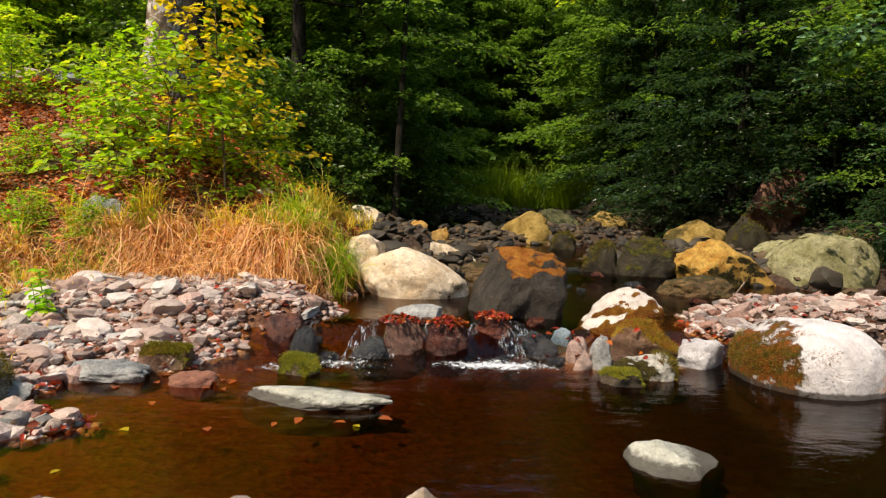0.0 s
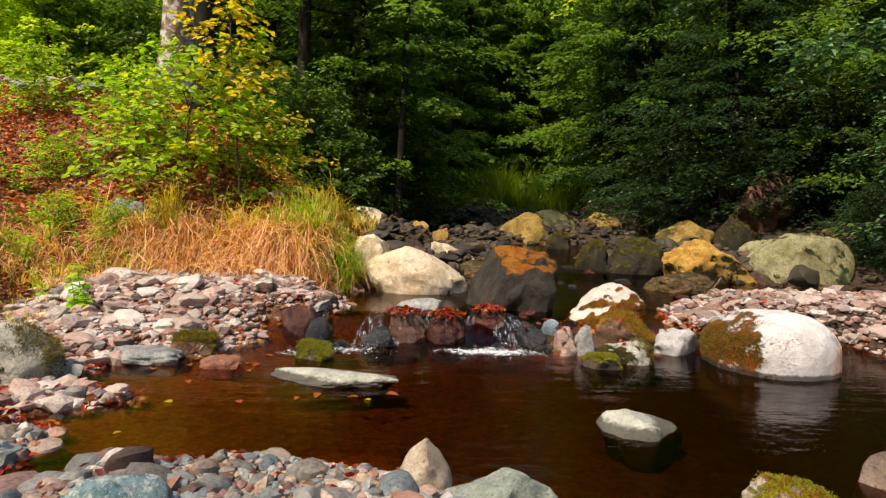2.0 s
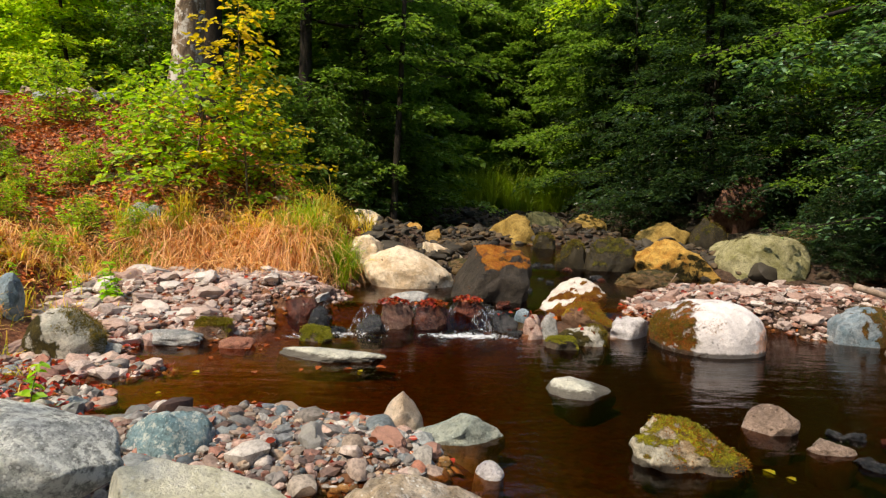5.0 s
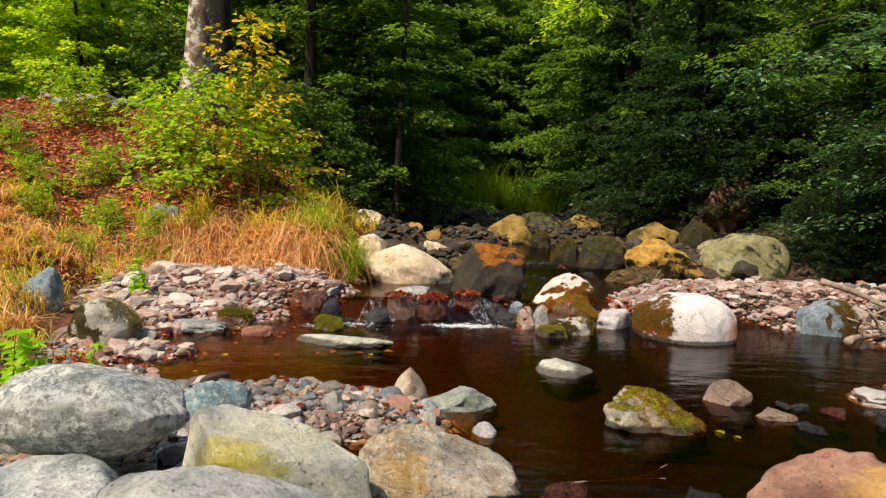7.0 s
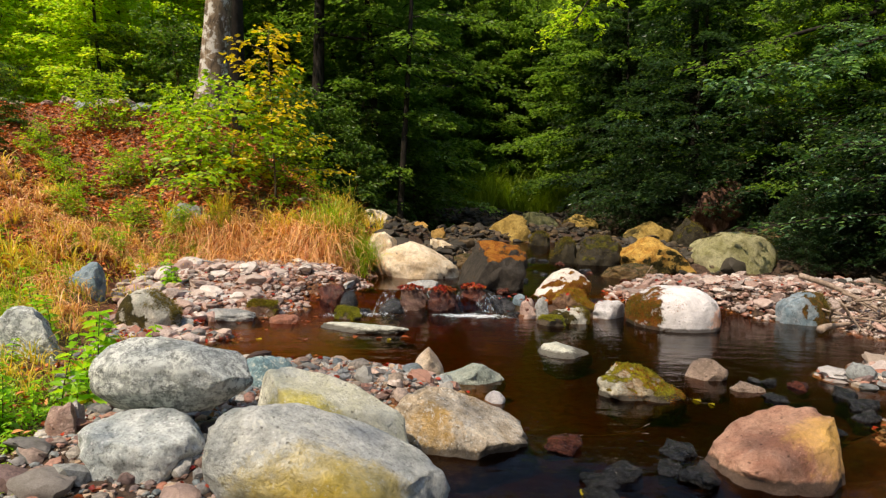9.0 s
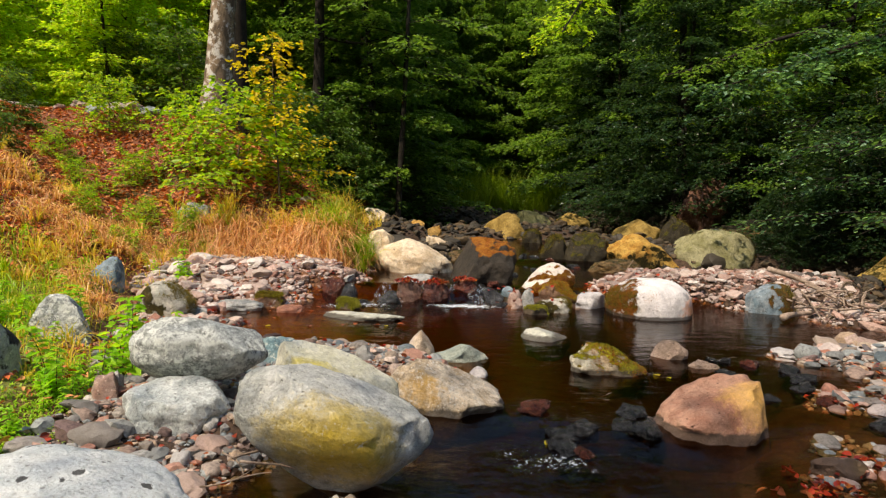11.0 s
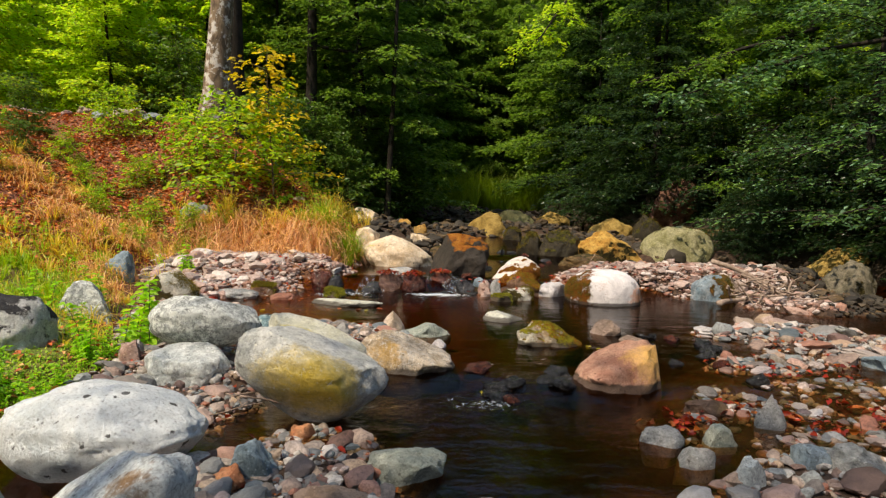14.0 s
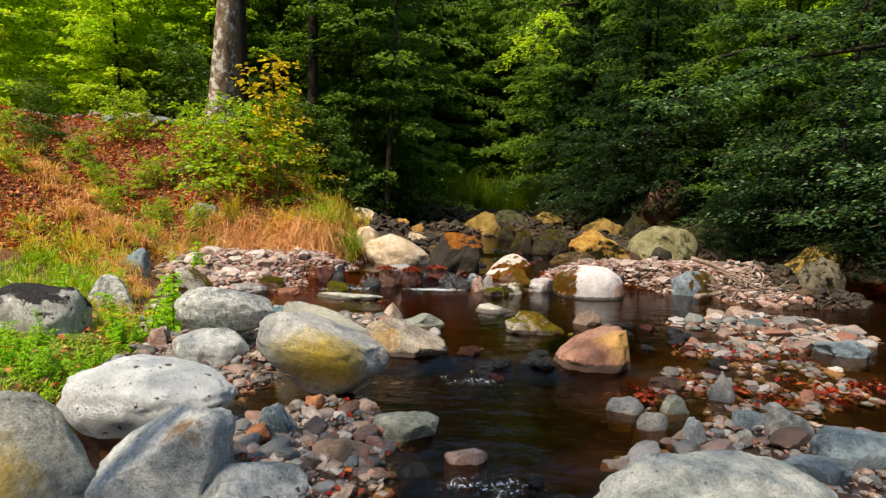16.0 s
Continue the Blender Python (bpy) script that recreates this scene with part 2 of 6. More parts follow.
# its downward olive side is moss with painted shade as well
stone("darkolive", (0.10, 0.09, 0.055), (0.20, 0.175, 0.12), moss=OLIVE_MOSS_SHADE, moss_at=0.25, moss_side=(0.1, -0.5, -0.7))
stone("darktop", (0.40, 0.41, 0.40), (0.54, 0.55, 0.52), moss=((0.03, 0.03, 0.032), (0.07, 0.07, 0.07)), moss_at=0.28)


def pebble_material(name, tones):
    m, nt, b = start(name)
    geo = nt.nodes.new("ShaderNodeNewGeometry")
    c = ramp(nt, geo.outputs["Random Per Island"], tones)
    co = coords(nt, False)
    n = noise_tex(nt, co, 45.0, 6, 0.7)
    c = mix(nt, 0.8, c, ramp(nt, n, [(0.32, (0.25, 0.23, 0.21)), (0.58, (1.1, 1.09, 1.06))]), "MULTIPLY")
    nt.links.new(c, b.inputs["Base Color"])
    b.inputs["Roughness"].default_value = 0.7
    bump(nt, b, n, 0.4, 0.01)
    MATS[name] = m


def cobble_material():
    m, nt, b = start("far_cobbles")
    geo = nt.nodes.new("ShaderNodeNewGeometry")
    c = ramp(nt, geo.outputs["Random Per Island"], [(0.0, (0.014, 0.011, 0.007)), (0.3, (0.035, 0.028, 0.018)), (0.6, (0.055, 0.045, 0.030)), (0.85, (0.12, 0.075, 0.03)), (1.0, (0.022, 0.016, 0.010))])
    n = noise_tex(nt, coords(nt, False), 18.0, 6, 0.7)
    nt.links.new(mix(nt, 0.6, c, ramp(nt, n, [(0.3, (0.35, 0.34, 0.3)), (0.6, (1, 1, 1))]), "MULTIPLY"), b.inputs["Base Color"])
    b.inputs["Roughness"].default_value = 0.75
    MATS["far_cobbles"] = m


def loose_material(name, tones):
    m, nt, b = start(name)
    oi = nt.nodes.new("ShaderNodeObjectInfo")
    c = ramp(nt, oi.outputs["Random"], tones)
    co = coords(nt)
    n, big = noise_tex(nt, co, 40.0, 7, 0.72), noise_tex(nt, co, 7.0, 4)
    c = mix(nt, 0.6, c, ramp(nt, n, [(0.3, (0.35, 0.34, 0.32)), (0.6, (1.05, 1.03, 1.0))]), "MULTIPLY")
    c = mix(nt, 0.5, c, ramp(nt, big, [(0.35, (0.6, 0.58, 0.55)), (0.6, (1.1, 1.1, 1.1))]), "MULTIPLY")
    nt.links.new(c, b.inputs["Base Color"])
    b.inputs["Roughness"].default_value = 0.7
    bump(nt, b, n, 0.5, 0.012)
    MATS[name] = m


def leaf_material(name, tones, translucent=0.5, rough=0.45, glow=(1.5, 1.6, 0.7)):
    """Leaves: each one takes its tone by its island; light shines through."""
    m, nt, b = start(name)
    geo = nt.nodes.new("ShaderNodeNewGeometry")
    k = len(tones) - 1
    c = ramp(nt, geo.outputs["Random Per Island"], [(i / k, t) for i, t in enumerate(tones)])
    nt.links.new(c, b.inputs["Base Color"])
    b.inputs["Roughness"].default_value = rough
    b.inputs["Specular IOR Level"].default_value = 0.35
    tr = nt.nodes.new("ShaderNodeBsdfTranslucent")
    nt.links.new(mix(nt, 1.0, c, glow, "MULTIPLY"), tr.inputs[0])
    ms = nt.nodes.new("ShaderNodeMixShader")
    ms.inputs[0].default_value = translucent
    out = nt.nodes["Material Output"]
    nt.links.new(b.outputs[0], ms.inputs[1])
    nt.links.new(tr.outputs[0], ms.inputs[2])
    nt.links.new(ms.outputs[0], out.inputs[0])
    MATS[name] = m


# beech greens: leaf_shade has shade in its colour, leaf_bright has sunlight
leaf_material("leaf_forest", [(0.095, 0.18, 0.028), (0.145, 0.25, 0.036), (0.08, 0.16, 0.028), (0.22, 0.32, 0.045), (0.11, 0.21, 0.030)], 0.5, 0.4, (1.4, 1.5, 0.8))
leaf_material("leaf_dusk", [(0.07, 0.135, 0.030), (0.105, 0.195, 0.036), (0.06, 0.115, 0.028), (0.17, 0.26, 0.04)], 0.45, 0.32)
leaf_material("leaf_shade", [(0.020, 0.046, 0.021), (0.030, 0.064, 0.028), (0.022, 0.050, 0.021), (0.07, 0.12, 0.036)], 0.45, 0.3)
leaf_material("leaf_blue", [(0.030, 0.072, 0.030), (0.066, 0.150, 0.062), (0.026, 0.066, 0.026), (0.14, 0.24, 0.065), (0.036, 0.09, 0.038), (0.30, 0.50, 0.31)], 0.5, 0.35)
leaf_material("leaf_bright", [(0.28, 0.47, 0.035), (0.44, 0.60, 0.045), (0.20, 0.36, 0.03), (0.62, 0.66, 0.055), (0.26, 0.42, 0.03)], 0.5)
leaf_material("leaf_shrub", [(0.22, 0.40, 0.02), (0.34, 0.50, 0.03), (0.12, 0.26, 0.02), (0.54, 0.57, 0.04), (0.22, 0.40, 0.02)], 0.5)
leaf_material("leaf_yellow", [(0.55, 0.40, 0.02), (0.66, 0.46, 0.03), (0.48, 0.40, 0.02), (0.70, 0.52, 0.05)])
leaf_material("leaf_fresh", [(0.20, 0.44, 0.02), (0.30, 0.54, 0.025), (0.18, 0.40, 0.02), (0.42, 0.58, 0.04)])
leaf_material("grass_dry", [(0.68, 0.32, 0.14), (0.88, 0.57, 0.30), (0.42, 0.14, 0.05), (0.86, 0.55, 0.20), (0.26, 0.08, 0.03)], 0.3)
leaf_material("grass_gold", [(0.72, 0.46, 0.05), (0.50, 0.42, 0.04), (0.80, 0.54, 0.14), (0.36, 0.40, 0.03)], 0.45)
leaf_material("grass_green", [(0.22, 0.40, 0.014), (0.32, 0.48, 0.018), (0.18, 0.33, 0.012), (0.48, 0.50, 0.03)], 0.3)
leaf_material("grass_fresh", [(0.24, 0.46, 0.02), (0.34, 0.54, 0.025), (0.20, 0.40, 0.02), (0.46, 0.52, 0.05)], 0.3)
leaf_material("grass_shade", [(0.20, 0.30, 0.018), (0.28, 0.37, 0.022), (0.16, 0.25, 0.016)], 0.3)
leaf_material("litter", [(0.50, 0.10, 0.025), (0.64, 0.22, 0.06), (0.28, 0.05, 0.015), (0.74, 0.37, 0.14), (0.54, 0.13, 0.03), (0.18, 0.04, 0.015)], 0.1, 0.6)
leaf_material("litter_red", [(0.22, 0.012, 0.008), (0.38, 0.035, 0.010), (0.09, 0.012, 0.008), (0.46, 0.13, 0.02), (0.14, 0.012, 0.008), (0.44, 0.045, 0.012), (0.16, 0.045, 0.018)], 0.15, 0.3)


def bark_material(name, a, bb, scale=9.0):
    m, nt, b = start(name)
    co = coords(nt)
    mp = nt.nodes.new("ShaderNodeMapping")
    mp.inputs["Scale"].default_value = (1, 1, 0.35)
    nt.links.new(co, mp.inputs[0])
    n, f = noise_tex(nt, mp.outputs[0], scale, 7, 0.7, 0.5), noise_tex(nt, co, 40.0, 6, 0.7)
    c = mix(nt, ramp(nt, n, [(0.4, (0, 0, 0)), (0.58, (1, 1, 1))]), a, bb)
    c = mix(nt, 0.5, c, ramp(nt, f, [(0.3, (0.3, 0.3, 0.3)), (0.6, (1, 1, 1))]), "MULTIPLY")
    nt.links.new(c, b.inputs["Base Color"])
    b.inputs["Roughness"].default_value = 0.85
    b.inputs["Specular IOR Level"].default_value = 0.15
    bump(nt, b, n, 0.6, 0.03)
    MATS[name] = m
    return m, nt, b, c, co


m, nt, b, c, co = bark_material("bark_beech", (0.10, 0.075, 0.05), (0.30, 0.22, 0.14), 6.0)
blotch = noise_tex(nt, co, 4.5, 7, 0.7, 0.3)
nt.links.new(mix(nt, ramp(nt, blotch, [(0.52, (0, 0, 0)), (0.58, (0.9, 0.9, 0.9))]), c, (0.60, 0.58, 0.52)), b.inputs["Base Color"])
bark_material("bark_dark", (0.018, 0.015, 0.011), (0.042, 0.035, 0.026))
bark_material("twig", (0.10, 0.075, 0.05), (0.16, 0.12, 0.085), 20.0)
bark_material("driftwood", (0.26, 0.19, 0.14), (0.40, 0.31, 0.24), 14.0)
bark_material("root_soil", (0.10, 0.045, 0.03), (0.22, 0.12, 0.08), 12.0)
m, nt, b = start("bubbles")
b.inputs["Base Color"].default_value, b.inputs["Roughness"].default_value = (0.72, 0.78, 0.8, 1), 0.2
MATS["bubbles"] = m
pebble_material("pebbles", [(0.0, (0.12, 0.06, 0.045)), (0.13, (0.34, 0.26, 0.21)), (0.26, (0.12, 0.155, 0.17)), (0.40, (0.54, 0.50, 0.45)), (0.52, (0.34, 0.14, 0.085)), (0.64, (0.07, 0.095, 0.11)), (0.76, (0.42, 0.30, 0.20)), (0.88, (0.24, 0.27, 0.27)), (1.0, (0.07, 0.035, 0.025))])
pebble_material("pebbles_pale", [(0.0, (0.20, 0.09, 0.06)), (0.17, (0.50, 0.34, 0.29)), (0.32, (0.24, 0.16, 0.13)), (0.46, (0.62, 0.53, 0.48)), (0.60, (0.09, 0.075, 0.07)), (0.74, (0.36, 0.19, 0.13)), (0.86, (0.56, 0.47, 0.42)), (1.0, (0.09, 0.04, 0.03))])
cobble_material()
loose_material("loose_stone", [(0.0, (0.13, 0.16, 0.17)), (0.16, (0.42, 0.36, 0.32)), (0.32, (0.32, 0.15, 0.10)), (0.46, (0.62, 0.58, 0.55)), (0.6, (0.08, 0.12, 0.14)), (0.74, (0.42, 0.29, 0.20)), (0.88, (0.24, 0.28, 0.28)), (1.0, (0.12, 0.055, 0.035))])
loose_material("loose_pale", [(0.0, (0.30, 0.20, 0.16)), (0.18, (0.58, 0.50, 0.45)), (0.34, (0.36, 0.22, 0.17)), (0.5, (0.70, 0.64, 0.59)), (0.64, (0.34, 0.36, 0.36)), (0.8, (0.56, 0.42, 0.34)), (0.9, (0.66, 0.62, 0.58)), (1.0, (0.22, 0.12, 0.09))])


def ground_material():
    """Stream gravel, and soil of rotted leaves where the 'bank' attribute says so, darkened on the right to stand for
    tree shade.
    """
    m, nt, b = start("ground")
    co = coords(nt, False)
    at = nt.nodes.new("ShaderNodeAttribute")
    at.attribute_name = "bank"
    v = node(nt, "TexVoronoi", Scale=22.0)
    nt.links.new(co, v.inputs["Vector"])
    g = ramp(nt, v.outputs["Color"], [(0.2, (0.09, 0.038, 0.016)), (0.5, (0.20, 0.095, 0.045)), (0.8, (0.13, 0.055, 0.024))])
    g = mix(nt, 0.6, g, ramp(nt, noise_tex(nt, co, 30.0, 6, 0.7), [(0.3, (0.3, 0.28, 0.26)), (0.65, (1, 1, 1))]), "MULTIPLY")
    # bed colour darkened outside the left pool, for wet and shaded gaps between pebbles
    silt = nt.nodes.new("ShaderNodeAttribute")
    silt.attribute_name = "silt"
    g = mix(nt, silt.outputs["Fac"], mix(nt, 1.0, g, (0.42, 0.5, 0.55), "MULTIPLY"), mix(nt, 1.0, g, (1.35, 1.25, 1.1), "MULTIPLY"))
    s = ramp(nt, noise_tex(nt, co, 24.0, 7, 0.75, 0.8), [(0.3, (0.06, 0.022, 0.010)), (0.5, (0.20, 0.065, 0.026)), (0.7, (0.36, 0.14, 0.06))])
    grass = ramp(nt, noise_tex(nt, co, 55.0, 5, 0.7), [(0.3, (0.05, 0.065, 0.012)), (0.7, (0.16, 0.14, 0.035))])
    s = mix(nt, ramp(nt, noise_tex(nt, co, 0.55, 4, 0.6), [(0.5, (0, 0, 0)), (0.6, (0.7, 0.7, 0.7))]), s, grass)
    turf = nt.nodes.new("ShaderNodeAttribute")
    turf.attribute_name = "turf"
    s = mix(nt, turf.outputs["Fac"], s, ramp(nt, noise_tex(nt, co, 30.0, 6, 0.75), [(0.3, (0.05, 0.07, 0.012)), (0.5, (0.17, 0.22, 0.03)), (0.7, (0.30, 0.22, 0.09))]))
    # dark soil colour on the right bank stands in for the trees' shade
    mould = nt.nodes.new("ShaderNodeAttribute")
    mould.attribute_name = "mould"
    s = mix(nt, mould.outputs["Fac"], s, ramp(nt, noise_tex(nt, co, 20.0, 7, 0.75), [(0.3, (0.012, 0.010, 0.005)), (0.55, (0.04, 0.03, 0.014)), (0.72, (0.10, 0.055, 0.02))]))
    nt.links.new(mix(nt, at.outputs["Fac"], g, s), b.inputs["Base Color"])
    b.inputs["Roughness"].default_value = 0.85
    bump(nt, b, math_node(nt, "ADD", noise_tex(nt, co, 26.0, 8, 0.75), v.outputs["Distance"]), 0.8, 0.03)
    MATS["ground"] = m


def water_material():
    """Clear brown water: gloss by Fresnel over a tinted see-through body, small ripples."""
    m, nt, b = start("water")
    nt.nodes.remove(b)
    co = coords(nt, False)
    mp = nt.nodes.new("ShaderNodeMapping")
    mp.inputs["Scale"].default_value = (1.0, 2.2, 1.0)
    nt.links.new(co, mp.inputs[0])
    h = math_node(nt, "ADD", math_node(nt, "MULTIPLY", noise_tex(nt, mp.outputs[0], 2.2, 2), 1.0), math_node(nt, "MULTIPLY", noise_tex(nt, mp.outputs[0], 14.0, 3), 0.22))
    at = nt.nodes.new("ShaderNodeAttribute")
    at.attribute_name = "rapid"
    bp = node(nt, "Bump", Distance=0.03)
    nt.links.new(math_node(nt, "ADD", math_node(nt, "MULTIPLY", at.outputs["Fac"], 1.2), 0.30), bp.inputs["Strength"])
    nt.links.new(h, bp.inputs["Height"])
    fr = node(nt, "Fresnel", IOR=1.33)
    gl = node(nt, "BsdfGlossy", Roughness=0.045)
    tp = nt.nodes.new("ShaderNodeBsdfTransparent")
    dp = nt.nodes.new("ShaderNodeAttribute")
    dp.attribute_name = "depth"
    nt.links.new(ramp(nt, math_node(nt, "MULTIPLY", dp.outputs["Fac"], 2.5), [(0.0, (0.90, 0.76, 0.56)), (0.22, (0.66, 0.39, 0.16)), (0.5, (0.34, 0.19, 0.06)), (0.72, (0.12, 0.072, 0.024)), (1.0, (0.035, 0.028, 0.011))]), tp.inputs[0])
    nt.links.new(bp.outputs[0], fr.inputs["Normal"])
    nt.links.new(bp.outputs[0], gl.inputs["Normal"])
    ms = nt.nodes.new("ShaderNodeMixShader")
    for a, c in ((fr.outputs[0], 0), (tp.outputs[0], 1), (gl.outputs[0], 2)):
        nt.links.new(a, ms.inputs[c])
    nt.links.new(ms.outputs[0], nt.nodes["Material Output"].inputs[0])
    MATS["water"] = m


def foam_material():
    m, nt, b = start("foam")
    b.inputs["Base Color"].default_value = (0.75, 0.8, 0.82, 1)
    b.inputs["Roughness"].default_value = 0.25
    tp = node(nt, "BsdfTransparent")
    mp = nt.nodes.new("ShaderNodeMapping")
    mp.inputs["Scale"].default_value = (75.0, 9.0, 9.0)
    nt.links.new(coords(nt, False), mp.inputs[0])
    n = noise_tex(nt, mp.outputs[0], 1.0, 5, 0.7, 0.4)
    ms = nt.nodes.new("ShaderNodeMixShader")
    nt.links.new(ramp(nt, n, [(0.52, (0.0, 0.0, 0.0)), (0.75, (0.7, 0.7, 0.7))]), ms.inputs[0])
    nt.links.new(tp.outputs[0], ms.inputs[1])
    nt.links.new(b.outputs[0], ms.inputs[2])
    nt.links.new(ms.outputs[0], nt.nodes["Material Output"].inputs[0])
    MATS["foam"] = m


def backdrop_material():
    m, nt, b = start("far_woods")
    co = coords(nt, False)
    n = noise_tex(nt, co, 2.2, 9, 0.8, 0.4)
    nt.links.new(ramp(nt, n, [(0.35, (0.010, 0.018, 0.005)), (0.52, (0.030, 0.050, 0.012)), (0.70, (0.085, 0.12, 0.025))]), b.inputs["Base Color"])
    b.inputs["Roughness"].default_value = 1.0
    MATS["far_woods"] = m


def froth_material():
    """Broken foam on the pool, and painted glints on the riffles: flecks that thin out towards the edge."""
    m, nt, b = start("froth")
    b.inputs["Base Color"].default_value, b.inputs["Roughness"].default_value = (0.78, 0.84, 0.86, 1), 0.25
    tp = node(nt, "BsdfTransparent")
    at = nt.nodes.new("ShaderNodeAttribute")
    at.attribute_name = "full"
    n = math_node(nt, "ADD", noise_tex(nt, coords(nt, False), 30.0, 5, 0.7, 1.2), math_node(nt, "MULTIPLY", at.outputs["Fac"], 0.22))
    ms = nt.nodes.new("ShaderNodeMixShader")
    nt.links.new(ramp(nt, n, [(0.60, (0, 0, 0)), (0.74, (0.75, 0.75, 0.75))]), ms.inputs[0])
    nt.links.new(tp.outputs[0], ms.inputs[1])
    nt.links.new(b.outputs[0], ms.inputs[2])
    nt.links.new(ms.outputs[0], nt.nodes["Material Output"].inputs[0])
    MATS["froth"] = m


froth_material()
ground_material()
water_material()
foam_material()
backdrop_material()


# ---- ground and water ----
def smooth(a, b, v):
    u = np.clip((np.asarray(v, float) - a) / (b - a), 0, 1)
    return u * u * (3 - 2 * u)


def wave(x, y, s, seed=0.0):
    """Cheap smooth noise in -1..1."""
    x, y = np.asarray(x, float) / s + seed, np.asarray(y, float) / s - seed
    return (np.sin(1.7 * x + 1.3 * np.sin(1.1 * y + seed)) + np.sin(1.9 * y + 1.7 * np.sin(0.9 * x + 2.0 + seed)) + 0.6 * np.sin(3.1 * (x + y) + seed)) / 2.6


def water_level(x, y):
    """Three pools with two short steps, then the stream climbs into the wood."""
    x, y = np.asarray(x, float), np.asarray(y, float)
    return (-0.06 * (1 - smooth(0.15, 0.55, y - 0.1 * np.sin(3 * x))) + 0.17 * smooth(4.75, 5.35, y + 0.12 * np.sin(2.3 * x + 0.6)) + 0.07 * smooth(8.2, 8.7, y) + 0.9 * np.clip((y - 9.5) / 14, 0, 1.2)
            - 0.05 * smooth(-1.2, -2.6, y))


def toe_left(y):
    """x of the left bank's foot, without the turf mound that juts out upstream of the beach."""
    return np.interp(y, [-12, -3, -0.5, 0.7, 2.2, 4.2, 6.0, 7.0, 40], [-3.4, -2.9, -2.2, -2.25, -3.0, -3.8, -4.3, -4.3, -4.3])


def mound_depth(x, y):
    """How far inside the turf mound's edge a point lies."""
    front, side = y - 6.62 - 0.10 * np.sin(2.1 * x), np.interp(y, [6, 7.3, 9, 12, 18, 40], [-0.95, -1.05, -1.3, -1.8, -1.6, -1.0]) - x
    return -0.25 * np.log(np.exp(-np.clip(front, -8, 40) / 0.25) + np.exp(-np.clip(side, -8, 40) / 0.25) + 1e-30)


def toe_right(y):
    return np.interp(y, [-12, -3, 0, 3, 5, 7, 9, 12, 18, 30], [5.8, 6.2, 6.9, 7.7, 8.0, 8.3, 7.7, 6.4, 5.2, 4.0])


def bar(x, y, cx, cy, rx, ry, turn, h, soft=0.35):
    """A gravel bar: a flat-topped hump."""
    c, s = math.cos(turn), math.sin(turn)
    u, v = ((x - cx) * c + (y - cy) * s) / rx, (-(x - cx) * s + (y - cy) * c) / ry
    r = np.sqrt(u * u + v * v) + 0.12 * wave(x, y, 0.35, cx)
    return h * (1 - smooth(1 - soft, 1 + soft, r))


BARS = (  # centre x, y, half sizes, turn, height over the bed
    (-3.25, 5.15, 1.55, 1.35, 0.25, 0.36), (-2.6, 5.9, 1.5, 0.75, -0.1, 0.40), (-2.75, 3.15, 0.95, 0.30, 0.05, 0.208), (-2.7, 2.1, 0.75, 0.95, 0.0, 0.225), (-3.0, 3.7, 0.6, 0.35, 0.2, 0.212), (-1.75, 5.6, 0.75, 0.5, 0.0, 0.34),
    (-0.95, 1.75, 1.15, 0.62, 0.0, 0.27), (-1.6, 0.45, 0.85, 1.3, 0.2, 0.22), (-0.35, -0.6, 0.5, 0.28, 0.0, 0.18), (-0.45, -1.35, 0.85, 0.75, 0.0, 0.22), (-2.9, -2.3, 1.1, 1.3, 0.0, 0.25),
    (4.7, 5.6, 2.3, 0.75, -0.08, 0.40), (3.0, 5.45, 0.9, 0.45, 0.0, 0.215), (5.9, 4.4, 1.2, 0.9, 0.2, 0.30), (1.5, 4.85, 0.75, 0.35, 0.2, 0.22),
    (4.35, 2.15, 1.15, 0.85, -0.15, 0.225), (3.5, 1.15, 0.95, 0.35, 0.2, 0.192), (3.1, 0.1, 1.5, 0.75, 0.35, 0.172), (2.9, -1.5, 1.6, 0.95, 0.0, 0.22), (5.2, -2.5, 1.4, 1.6, 0.0, 0.25),
    (2.2, 13.5, 2.6, 1.2, 0.2, 0.36), (3.6, 17.5, 2.6, 2.2, 0.0, 0.34), (0.6, 20.0, 2.0, 3.0, 0.0, 0.34), (0.5, 10.2, 1.0, 1.6, 0.0, 0.36), (4.2, 10.8, 1.6, 1.0, 0.0, 0.4),
    (-0.3, 8.4, 0.8, 1.2, 0.0, 0.42), (-1.1, 11.2, 0.9, 1.5, 0.0, 0.62), (5.9, 9.2, 1.8, 1.2, 0.0, 0.4))


